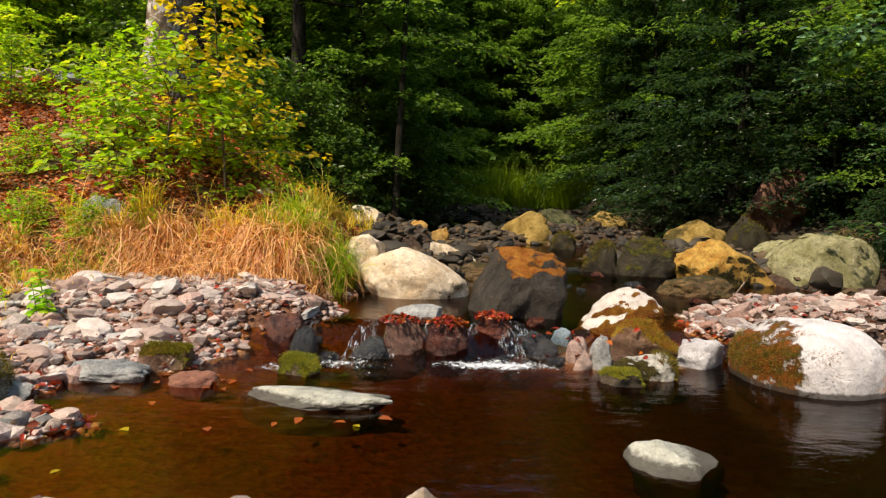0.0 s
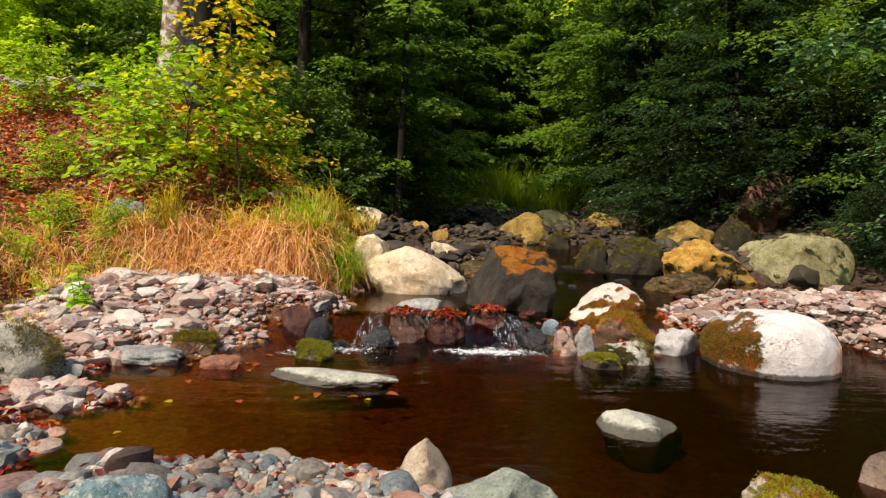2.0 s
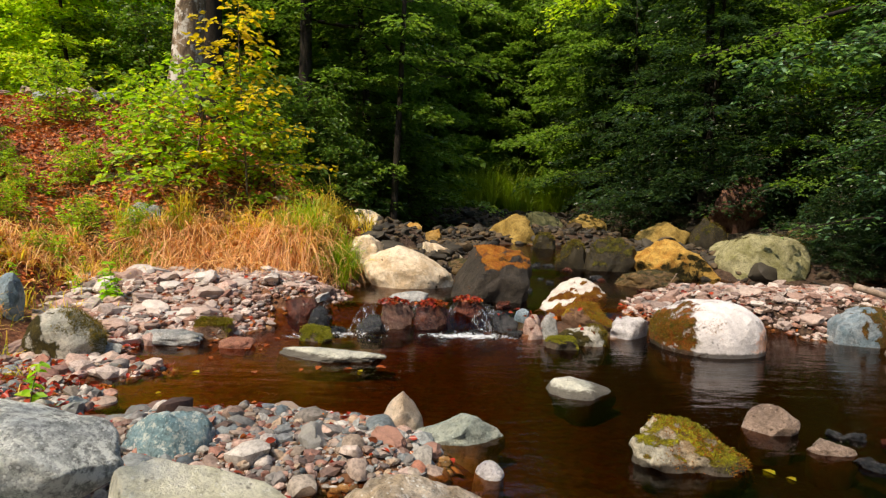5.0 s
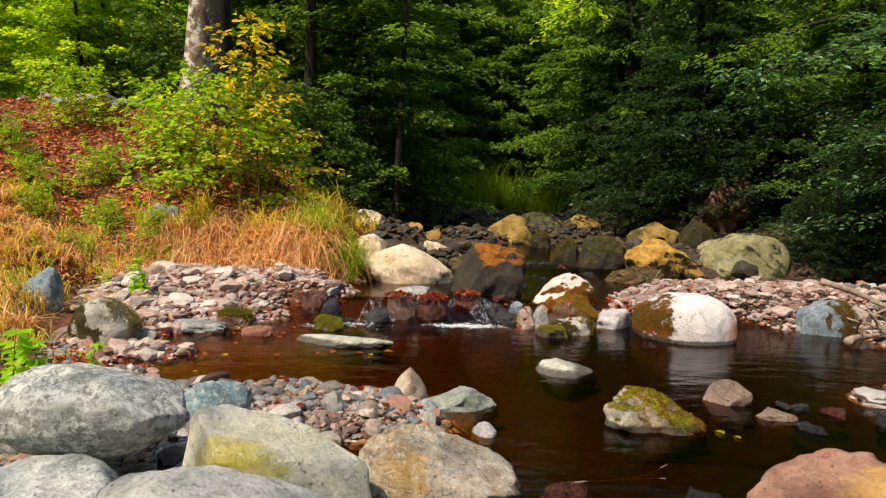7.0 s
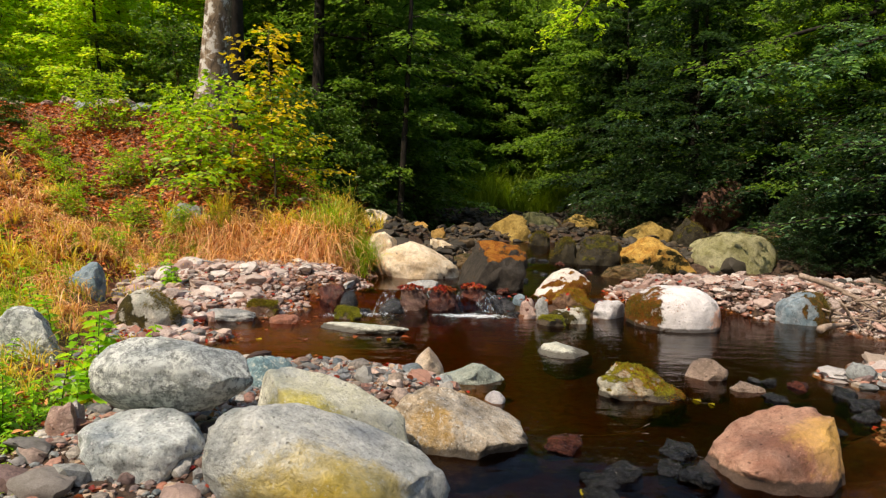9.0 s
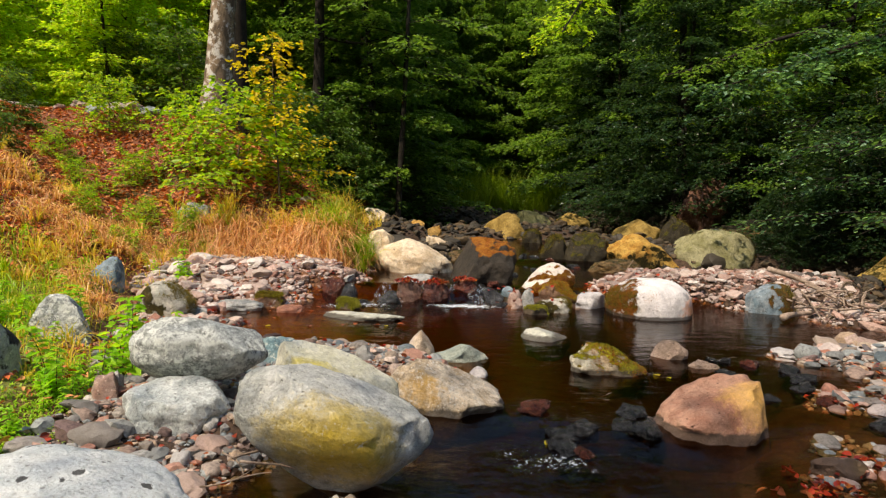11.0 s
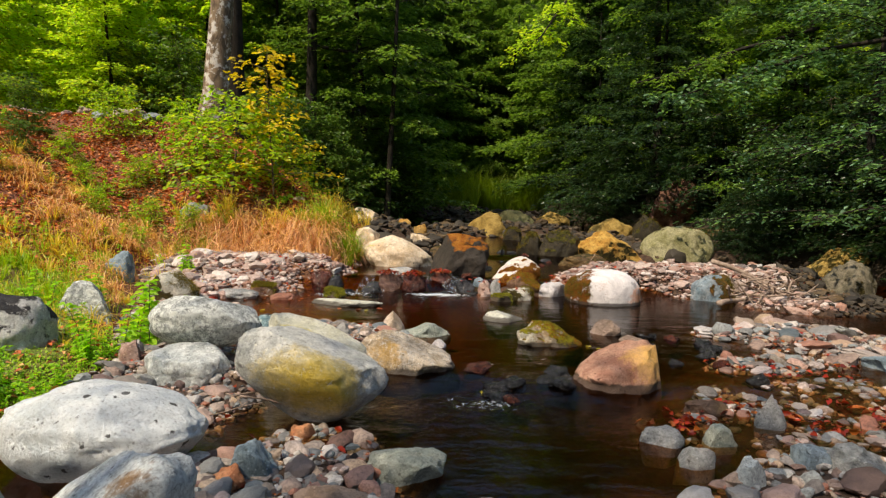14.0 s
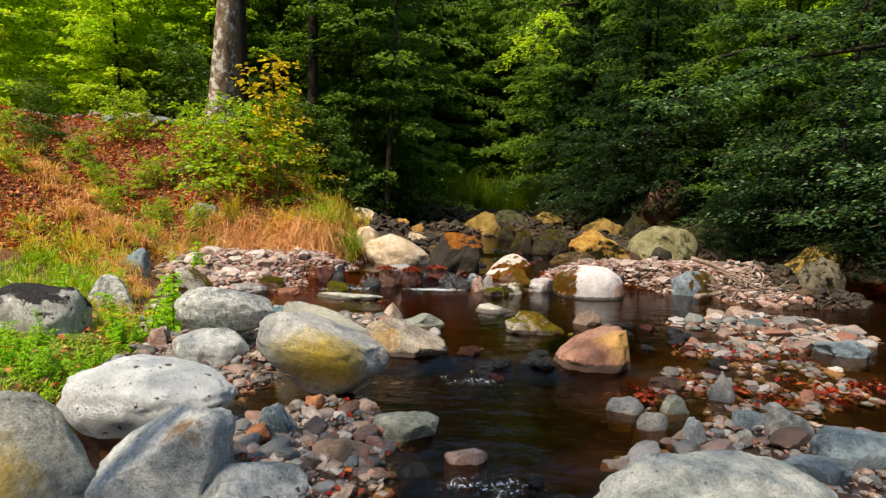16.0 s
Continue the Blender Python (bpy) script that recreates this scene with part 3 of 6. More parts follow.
def ground_parts(x, y):
    x, y = np.asarray(x, float), np.asarray(y, float)
    level = water_level(x, y)
    bed = level - 0.11 - 0.18 * smooth(-2.0, 1.6, x) - 0.16 * (1 - smooth(0.2, 0.8, y)) + 0.03 * wave(x, y, 0.5, 1.0)
    hump = np.zeros_like(x)
    for b in BARS:
        hump = np.maximum(hump, bar(x, y, *b[:5], b[5]))
    z = np.maximum(bed, level - 0.20 + hump) + 0.02 * wave(x, y, 0.16, 3.0) * (hump > 0.05)
    # left bank: a gentle terrace downstream, a mound of turf and a steep slope upstream, up to a level shelf
    wob = 0.10 * wave(x, y, 0.5, 4.0)
    s1, s2 = toe_left(y) - x + wob, mound_depth(x, y) + wob
    r1 = (0.12 + 0.16 * smooth(2.0, 4.5, y)) * smooth(-0.3, 0.4, s1) + (0.13 + 0.43 * smooth(2.0, 6.5, y)) * np.clip(s1 - 0.2, 0, None)
    r2 = 0.25 * smooth(-0.3, 0.1, s2) + 0.28 * smooth(0.0, 0.35, s2) + 0.66 * np.clip(s2 - 0.2, 0, None)
    rise, sl = level + np.maximum(r1, r2), np.maximum(s1, s2)
    top = 3.35 + 0.12 * wave(x, y, 1.5, 2.0)
    rise = np.where(rise > top - 0.3, top - 0.3 * np.exp(-(rise - top + 0.3) / 0.3), rise)
    left = smooth(-0.3, 0.25, sl)
    z = z * (1 - left) + np.maximum(z, rise) * left
    sr = x - toe_right(y) + 0.12 * wave(x, y, 0.6, 7.0)
    right = smooth(-0.3, 0.3, sr)
    rz = level + 0.25 + 0.28 * np.clip(sr, 0, 4)
    z = z * (1 - right) + np.maximum(z, rz) * right
    far = smooth(26, 34, y)
    z = z * (1 - far) + (1.6 + 0.1 * wave(x, y, 4.0)) * far
    return z, np.maximum(np.maximum(left, right), far), hump, level


def ground_z(x, y):
    return float(ground_parts(np.array([x]), np.array([y]))[0][0])


def grid_mesh(name, xs, ys, zf, keep=None):
    X, Y = np.meshgrid(xs, ys)
    Z, attrs = zf(X, Y)
    nx, ny = len(xs), len(ys)
    i = np.arange(nx * ny).reshape(ny, nx)
    q = np.stack([i[:-1, :-1], i[:-1, 1:], i[1:, 1:], i[1:, :-1]], -1).reshape(-1, 4)
    me = bpy.data.meshes.new(name)
    me.from_pydata(np.stack([X.ravel(), Y.ravel(), Z.ravel()], 1).tolist(), [], q.tolist())
    me.shade_smooth()
    for key, val in attrs.items():
        me.attributes.new(key, "FLOAT", "POINT").data.foreach_set("value", np.asarray(val, np.float32).ravel())
    return me


xs = np.concatenate([[-400, -150, -70, -40], np.arange(-26, -6, 0.5), np.arange(-6, 8, 0.09), np.arange(8, 26, 0.5), [40, 70, 150, 400]])
ys = np.concatenate([[-400, -120, -50, -20], np.arange(-12, -3, 0.5), np.arange(-3, 12, 0.09), np.arange(12, 36, 0.4), [45, 70, 150, 400]])
ground = new("ground", grid_mesh("ground", xs, ys, lambda X, Y: (lambda p: (p[0], {"bank": p[1], "turf": smooth(3.2, 1.8, Y + 0.3 * wave(X, Y, 0.4, 2.0)) * smooth(0.05, 0.5, toe_left(Y) - X), "mould": smooth(3.0, 4.5, X), "silt": smooth(0.9, 1.7, Y) * smooth(2.0, 0.4, X) * smooth(8, 6, Y)}))(ground_parts(X, Y))))
ground.data.materials.append(MATS["ground"])
tagged(ground, "stream bed of gravel between leaf-strewn forest banks", "ground", kind="structure")


def water_z(X, Y):
    lv = water_level(X, Y)
    rapid = np.exp(-((Y - 4.55) / 0.35) ** 2) * np.exp(-((X + 0.1) / 1.1) ** 2) + 1.0 * np.exp(-((Y - 0.1) / 0.6) ** 2) * np.exp(-((X - 0.8) / 0.9) ** 2) + 0.9 * np.exp(-((Y + 1.7) / 0.6) ** 2) * np.exp(-((X - 0.8) / 0.9) ** 2) + 0.25 * smooth(2.6, 4.5, X) * smooth(4.2, 2.5, Y)
    lv = lv + 0.016 * rapid * wave(X, Y, 0.05, 1.0) + 0.010 * rapid * wave(X, Y, 0.023, 5.0)
    return lv, {"rapid": np.clip(rapid, 0, 1), "depth": np.clip(water_level(X, Y) - ground_parts(X, Y)[0], 0, 0.4)}


water = new("water", grid_mesh("water", np.arange(-5.5, 8.6, 0.06), np.concatenate([np.arange(-9, -3, 0.4), np.arange(-3, 9.5, 0.06), np.arange(9.5, 30, 0.4)]), water_z))
water.data.materials.append(MATS["water"])
tagged(water, "clear brown shallow stream water with gentle ripples", "water", kind="structure")


# ---- boulders and stones ----
stone("white_plain", (0.44, 0.42, 0.42), (0.62, 0.60, 0.59), speck=0.3)
stone("pale_moss", (0.36, 0.36, 0.30), (0.55, 0.52, 0.44), moss=OLIVE_MOSS_SHADE, moss_at=0.22, moss_side=(-0.85, -0.4, 0.1))
stone("wet_moss", (0.09, 0.04, 0.028), (0.17, 0.09, 0.06), moss=GREEN_MOSS, moss_at=0.40, moss_side=(-0.6, 0, 0.7), rough=0.25)


def sphere_points(level):
    bm = bmesh.new()
    bmesh.ops.create_icosphere(bm, subdivisions=level, radius=1.0)
    bm.verts.ensure_lookup_table()
    v = np.array([p.co[:] for p in bm.verts])
    f = [[p.index for p in q.verts] for q in bm.faces]
    bm.free()
    return v, f


SPHERES = {k: sphere_points(k) for k in (1, 2, 3, 4, 5)}


def fbm(v, scale, seed, octaves=3):
    out = np.zeros(len(v))
    off = Vector((seed * 3.7, seed * 1.3, seed * 7.1))
    for i, p in enumerate(v):
        out[i] = noise.fractal(Vector(p) * scale + off, 1.0, 2.0, octaves)
    return out


def rock_points(level, seed, pw=0.9, facets=4, rough=1.0):
    """A water-worn stone in a unit box: a rounded block, blunted by a few planes, with swells and dents."""
    rng = np.random.default_rng(int(seed) + 7)
    v, f = SPHERES[level]
    e = 2.0 + (1 - pw) * 5
    v = v / ((np.abs(v) ** e).sum(1) ** (1 / e))[:, None]
    v = v / np.linalg.norm(v, axis=1).max() * (1.0 if e < 2.3 else 1.1)
    for _ in range(int(facets)):
        n = rng.normal(size=3)
        n /= np.linalg.norm(n)
        o = rng.uniform(0.70, 0.93) if facets < 4 else rng.uniform(0.52, 0.90)
        d = v @ n - o
        v = v - np.outer(np.where(d > 0, d * (0.96 if facets >= 4 else 0.88), 0), n)
    r = 1 + 0.22 * rough * fbm(v, 1.4, seed, 2) + 0.09 * rough * fbm(v, 3.2, seed + 9, 3)
    if level >= 4:
        r += 0.05 * rough * fbm(v, 5.5, seed + 31, 4) + 0.022 * rough * fbm(v, 11.0, seed + 20, 3)
    v = v * r[:, None]
    lo, hi = v.min(0), v.max(0)
    return (v - (lo + hi) / 2) / ((hi - lo) / 2), f


def mesh_of(name, v, f, mat, crisp=None):
    me = bpy.data.meshes.new(name)
    me.from_pydata(np.asarray(v).tolist(), [], f)
    me.shade_smooth()
    if crisp:
        me.set_sharp_from_angle(angle=radians(crisp))
    me.materials.append(mat)
    return me


ROCKS = []


def rock(name, x, y, base, w, d, h, mat, label, seed=1, pw=0.9, lean=0.0, facets=3, flat=0.0, moss=None, bury=0.4, turn=0.0, c=0.04, foot=1.0, rough=0.8, nose=0.0, taper=0.0, cuts=()):
    """A boulder w wide, d deep, standing h over base; it reaches some way below."""
    if moss is not None:
        mat += "_moss" if moss >= 0.3 else "_plain"
    v, f = rock_points(5 if w > 0.6 and y < 10 else 4 if w > 0.25 else 3, seed, pw, facets, rough)
    for way, off in cuts:
        n = np.array(way, float) / np.linalg.norm(way)
        v = v - np.outer(np.clip(v @ n - off, 0, None) * 0.92, n)
    if cuts:
        lo, hi = v.min(0), v.max(0)
        v = (v - (lo + hi) / 2) / ((hi - lo) / 2)
    if flat:
        v[:, 2] = np.minimum(v[:, 2], 1 - flat + 0.18 * v[:, 1] + 0.1 * v[:, 0])
        v[:, 2] *= np.where(v[:, 2] > 0, 1 / max(0.1, v[:, 2].max()), 1)
    up, low = h * (1 - c), h * c + bury * h + (0.25 if bury > 0 else 0.08)
    v[:, 2] *= 1 - abs(nose) * np.clip(v[:, 0] * np.sign(nose), 0, 1) ** 1.3 * (v[:, 2] > 0)
    z = v[:, 2]
    k = np.where(z < 0, 1 - (1 - foot) * np.clip(-z * low / max(0.02, h * c), 0, 1.5) ** 1.5, 1 - taper * np.clip(z, 0, 1))
    v = np.stack([v[:, 0] * k * w / 2 + lean * w * np.clip(z, -0.3, 1), v[:, 1] * k * d / 2, np.where(z > 0, z * up, z * low)], 1)
    ob = new(name, mesh_of(name, v, f, MATS[mat], 30 if facets >= 4 else None))
    ob.matrix_world = pose(x, y, base + h * c, 0, 0, turn)
    ROCKS.append((x, y, w / 2, d / 2, base + h))
    return tagged(ob, label, "rock" if name != "slab" else "slab", "rocks in the stream")



rock("boulder", 2.80, 4.42, 0.00, 1.06, 1.00, 0.46, "white", "rounded white boulder with rusty moss standing in the pool", seed=3, rough=0.18, facets=0, c=0.2, foot=1, pw=0.95)
rock("stone", 1.21, 2.88, -0.02, 0.52, 0.42, 0.12, "pale", "flat pale stone breaking the surface of the pool", seed=5, facets=3, nose=0.1, rough=0.6, lean=-0.15, pw=0.9, cuts=(((-0.3, -0.35, 0.9), 0.45), ((0.55, -0.1, 0.85), 0.5)), taper=0.5)
rock("slab", -0.79, 3.68, 0.00, 0.98, 0.40, 0.07, "pale", "long pale slab with mossy end lying in the pool", seed=8, facets=6, lean=0.1, pw=0.8)
rock("stone", -1.05, 4.27, 0.00, 0.33, 0.30, 0.14, "moss", "small stone covered with green moss in the shallows", seed=11, facets=6)
rock("stone", -2.08, 4.32, 0.02, 0.42, 0.34, 0.16, "orangemoss", "brown mossy stone at the water's edge", seed=12, facets=6)
rock("stone", -1.69, 3.97, 0.00, 0.34, 0.24, 0.09, "red", "flat reddish stone at the water's edge", seed=13, facets=6)
rock("slab", -2.38, 4.06, 0.00, 0.70, 0.35, 0.11, "grey", "long grey slab at the water's edge", seed=14, facets=6, pw=0.8)
rock("boulder", -2.97, 3.50, 0.10, 0.60, 0.48, 0.30, "pale", "pale boulder with mossy side on the gravel beach", seed=15, facets=2, nose=0.5, moss=0.45)
rock("slab", -2.80, 3.65, 0.00, 0.52, 0.31, 0.09, "grey", "flat grey stone at the water's edge", seed=16, facets=6)
rock("boulder", -0.30, 7.06, 0.18, 1.24, 0.99, 0.54, "sand", "big pale sandstone boulder beside the upper pool", seed=17, nose=0.45, rough=0.5, lean=-0.15, pw=0.95, facets=2, c=0.15)
rock("boulder", -0.95, 7.26, 0.42, 0.59, 0.53, 0.44, "sand", "pale sandstone boulder below the grassy bank", seed=18, facets=5)
rock("boulder", -1.48, 11.79, 0.62, 0.73, 0.66, 0.54, "sand", "small pale boulder at the foot of the bank", seed=19, facets=5, nose=0.3, lean=-0.15, bury=0)
rock("stone", -0.62, 11.72, 0.50, 0.68, 0.61, 0.38, "orange", "orange-brown stone beside the stream", seed=20, facets=6)
rock("stone", -0.05, 11.32, 0.50, 0.35, 0.31, 0.27, "orange", "small ochre stone beside the stream", seed=21, facets=6)
rock("stone", 0.22, 8.87, 0.32, 0.67, 0.53, 0.35, "sand", "pale stone behind the big sandstone boulder", seed=22, facets=6, nose=0.4, lean=-0.2)
rock("boulder", 0.78, 6.00, 0.17, 0.99, 0.84, 0.66, "block", "dark angular block with rusty top standing in the stream", seed=23, nose=0, pw=0.75, facets=3, flat=0.0, c=0.15, rough=0.9, taper=0.12, lean=0.1, cuts=(((-0.10, -0.30, 0.95), 0.74), ((-0.85, -0.3, 0.35), 0.74)))
rock("stone", 0.50, 8.13, 0.26, 0.82, 0.58, 0.21, "brownmoss", "flat brown mossy stone between two boulders", seed=24, facets=6)
rock("slab", -0.23, 5.67, 0.15, 0.55, 0.39, 0.13, "grey", "flat blue-grey stone on the lip of the cascade", seed=25, facets=6)
rock("stone", -0.35, 4.96, 0.00, 0.44, 0.39, 0.31, "wet", "wet dark red stone in the cascade", seed=26, facets=6, moss=0.3)
rock("stone", 0.06, 4.92, 0.02, 0.38, 0.31, 0.29, "wet", "wet dark red stone in the cascade", seed=27, facets=6)
rock("stone", 0.45, 5.16, 0.06, 0.42, 0.34, 0.26, "wet", "wet dark red stone in the cascade", seed=28, facets=6)
rock("stone", -0.57, 4.80, 0.00, 0.34, 0.30, 0.15, "wetdark", "dark wet stone under the running water", seed=29, facets=6)
rock("stone", -1.10, 4.64, 0.00, 0.23, 0.20, 0.27, "wetdark", "dark wet stone under the running water", seed=30, facets=6)
rock("stone", -1.36, 5.12, 0.05, 0.42, 0.38, 0.23, "wet", "dark reddish stone beside the cascade", seed=31, facets=6)
rock("boulder", 1.62, 5.50, 0.10, 0.81, 0.64, 0.41, "rustwhite", "boulder with white crown and rusty moss", seed=32, facets=2, nose=-0.55, lean=0.1, pw=0.95, rough=0.8)
rock("stone", 1.78, 4.99, 0.08, 0.59, 0.47, 0.23, "orangemoss", "stone covered with orange-green moss", seed=33, facets=6)
rock("stone", 2.14, 4.75, 0.02, 0.43, 0.34, 0.20, "white", "angular whitish stone at the water's edge", seed=34, facets=6, moss=0.1)
rock("stone", 1.26, 4.57, 0.01, 0.19, 0.15, 0.26, "grey", "upright grey stone at the water's edge", seed=35, facets=6, taper=0.2)
rock("stone", 1.11, 4.72, 0.03, 0.19, 0.17, 0.19, "pink", "small pinkish stone at the water's edge", seed=36, facets=6)
rock("stone", 1.12, 4.56, 0.00, 0.17, 0.15, 0.14, "pink", "small pinkish stone at the water's edge", seed=37, facets=6)
rock("stone", 1.55, 4.42, 0.00, 0.51, 0.35, 0.17, "pale", "pale stone with mossy flank at the water's edge", seed=38, facets=6, moss=0.4)
rock("stone", 1.32, 4.20, 0.00, 0.32, 0.26, 0.11, "moss", "low mossy stone at the water's edge", seed=39, facets=6)
rock("stone", 1.06, 5.07, 0.05, 0.21, 0.17, 0.17, "bluegrey", "angular blue-grey stone beside the cascade", seed=40, facets=6)
rock("stone", 0.84, 4.88, 0.00, 0.31, 0.28, 0.22, "wetdark", "dark wet stone beside the cascade", seed=41, facets=6)
rock("slab", 2.85, 5.80, 0.14, 0.62, 0.31, 0.14, "white", "flat whitish slab on the gravel bar", seed=42, moss=0.05, facets=5)
rock("slab", 2.67, 5.26, 0.06, 0.41, 0.25, 0.19, "white", "flat whitish slab on the gravel bar", seed=43, moss=0.05, facets=5)
rock("boulder", 1.75, 12.66, 0.42, 1.19, 0.95, 0.69, "ochre", "ochre boulder in the upper stream", seed=44, nose=-0.3, lean=0.1, facets=5, taper=0.2)
rock("boulder", 3.06, 15.81, 0.72, 1.29, 1.03, 0.41, "sandgreen", "flat greenish boulder in the upper stream", seed=45, facets=5)
rock("boulder", 4.03, 14.73, 0.62, 1.16, 0.81, 0.49, "ochre", "ochre stone in the upper stream", seed=46, nose=0.3, facets=3)
rock("boulder", 4.95, 11.79, 0.42, 1.22, 0.98, 0.62, "ochre", "ochre boulder in the upper stream", seed=47, nose=-0.4, lean=0.15, facets=3)
rock("boulder", 4.12, 8.60, 0.20, 1.34, 0.96, 0.63, "orangesand", "orange-brown boulder beside the upper pool", seed=48, facets=5, nose=0.4, lean=-0.15)
rock("slab", 3.23, 7.53, 0.17, 1.11, 0.66, 0.24, "brownmoss", "flat wet brown rock in the upper pool", seed=49, facets=6)
rock("boulder", 5.52, 8.65, 0.18, 1.62, 1.10, 0.80, "palegreen", "large pale green-grey boulder beside the upper pool", seed=50, nose=-0.2, rough=0.5, lean=0.03, pw=0.9, facets=2)
rock("boulder", 5.73, 10.10, 0.34, 1.00, 0.70, 0.42, "palegreen", "grey boulder behind the large one", seed=51, facets=5)
rock("boulder", 7.48, 10.92, 0.50, 1.12, 0.78, 0.53, "brownmoss", "mossy dark boulder behind the large one", seed=52, facets=5)
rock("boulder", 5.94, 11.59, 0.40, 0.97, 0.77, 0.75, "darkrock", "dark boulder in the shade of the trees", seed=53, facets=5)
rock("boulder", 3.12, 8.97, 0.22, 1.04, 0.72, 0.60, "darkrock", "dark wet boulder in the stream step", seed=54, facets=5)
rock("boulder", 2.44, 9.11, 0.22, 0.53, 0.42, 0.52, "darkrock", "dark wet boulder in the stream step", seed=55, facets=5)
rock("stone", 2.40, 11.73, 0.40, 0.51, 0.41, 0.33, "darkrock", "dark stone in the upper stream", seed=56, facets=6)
rock("boulder", -4.24, 7.30, 0.90, 0.73, 0.44, 0.35, "grey", "grey boulder half buried in the bank", seed=57, facets=5)
rock("boulder", -2.46, 8.00, 1.10, 0.50, 0.40, 0.33, "sand", "yellowish stone among the grass on the bank", seed=58, facets=5)
rock("boulder", 1.53, 1.82, -0.03, 0.70, 0.52, 0.25, "mossy", "boulder with green moss standing in the pool", seed=60, facets=2, nose=0.55, lean=-0.08, pw=1.0, rough=1.1, taper=0.3)
rock("stone", 2.23, 2.25, 0.00, 0.33, 0.26, 0.15, "brown", "small brownish stone in the pool", seed=61, facets=6, cuts=(((-0.6, -0.4, 0.7), 0.5),))
rock("stone", 2.41, 1.94, 0.00, 0.28, 0.19, 0.06, "brown", "flat stone with a leaf in the pool", seed=62, facets=6)
rock("stone", -0.05, 2.10, 0.05, 0.28, 0.24, 0.17, "beige", "triangular beige stone on the gravel island", seed=63, pw=0.95, lean=0.03, taper=0.0, facets=3, cuts=(((-0.8, -0.2, 0.62), 0.44), ((0.78, -0.1, 0.65), 0.48)))
rock("slab", 0.30, 2.01, 0.00, 0.53, 0.32, 0.12, "greygreen", "flat grey-green stone at the island's edge", seed=64, facets=6, pw=0.8)
rock("stone", 0.42, 1.53, 0.00, 0.17, 0.14, 0.07, "white", "small whitish stone in the water", seed=65, facets=6, moss=0)
rock("boulder", -1.24, 1.62, 0.02, 0.46, 0.36, 0.24, "bluelichen", "blue-grey stone on the gravel island", seed=66, facets=3, rough=0.6)
rock("boulder", -1.51, 0.84, 0.19, 0.93, 0.54, 0.37, "lichen", "large grey boulder speckled with lichen", seed=67, bury=0, c=0.42, facets=1, pw=0.9, rough=0.4, foot=0.8, nose=0.15, lean=-0.03, cuts=(((0.8, -0.1, 0.5), 0.84), ((0.0, -0.3, -1.0), 0.8)))
rock("boulder", -0.53, 0.46, 0.00, 0.88, 0.44, 0.50, "yellow", "pale boulder with yellow lichen", seed=68, facets=1, nose=0.25, pw=0.78, rough=0.5, lean=-0.06, cuts=(((0.3, -0.1, 1.0), 0.72), ((0.7, -0.5, 0.5), 0.74), ((-0.9, -0.4, 0.3), 0.78)))
rock("boulder", 0.20, 0.82, -0.02, 0.80, 0.54, 0.32, "granite", "speckled ochre granite boulder at the water's edge", seed=69, facets=3, nose=0.3, lean=-0.1, cuts=(((0.5, -0.2, 0.85), 0.56), ((-0.2, -0.85, 0.4), 0.70)))
rock("boulder", -1.52, 0.50, -0.02, 0.68, 0.44, 0.25, "lightgrey", "low light grey rock among pebbles", seed=70, facets=3, pw=0.85, rough=0.6)
rock("boulder", -0.39, -0.20, -0.06, 0.97, 0.58, 0.61, "egg", "large egg-shaped boulder with a yellow patch", seed=71, nose=0.6, lean=-0.14, pw=0.92, facets=2, c=0.5, foot=0.45, bury=0, rough=0.5, cuts=(((0.55, -0.1, 0.8), 0.66), ((-0.3, -0.9, -0.3), 0.80)))
rock("boulder", 1.845, 0.56, -0.05, 0.76, 0.54, 0.36, "redrock", "reddish boulder standing in the stream", seed=72, nose=-0.5, lean=0.08, pw=0.8, rough=0.7, facets=2, c=0.1, cuts=(((-0.35, -0.1, 0.95), 0.66), ((0.95, -0.2, 0.3), 0.80), ((0.1, -0.9, 0.35), 0.82), ((-0.2, -0.6, 0.8), 0.80)))
rock("boulder", -1.37, -0.91, -0.05, 1.06, 0.69, 0.415, "speckwhite", "large white boulder with dark lichen marks", seed=73, nose=0.3, pw=0.9, facets=2, c=0.4, foot=0.8, rough=0.45)
rock("boulder", -0.94, -1.70, -0.12, 0.70, 0.44, 0.47, "hollow", "light grey boulder with a hollow", seed=74, lean=0.1, pw=0.8, facets=1, rough=0.6, cuts=(((-0.45, -0.2, 0.9), 0.62), ((0.2, -0.95, 0.2), 0.8)))
rock("boulder", -1.62, -1.78, -0.12, 0.82, 0.49, 0.54, "yellowgrey", "grey boulder with yellow stain", seed=75, nose=0.4, facets=2, rough=0.4)
rock("boulder", -0.44, -1.79, -0.12, 0.64, 0.38, 0.20, "lightgrey", "pale grey boulder beside the pebbles", seed=76, facets=5, rough=0.5)
rock("boulder", 1.77, -1.85, -0.05, 1.17, 0.58, 0.24, "palegrey", "broad pale grey boulder on the gravel", seed=77, facets=5, pw=0.85, rough=0.5)
rock("stone", 0.24, -0.96, -0.07, 0.44, 0.35, 0.15, "greygreen", "grey stone standing in shallow water", seed=78, facets=6, pw=0.8, lean=0.08)
rock("stone", -0.55, -1.04, -0.03, 0.28, 0.22, 0.17, "bluegrey", "blue-grey stone among the pebbles", seed=79, facets=6)
rock("slab", -0.06, -1.36, -0.05, 0.40, 0.24, 0.09, "brown", "flat brownish stone among the pebbles", seed=80, facets=6)
rock("stone", 0.63, -1.33, -0.08, 0.25, 0.17, 0.09, "pink", "reddish stone in shallow water", seed=81, facets=6)
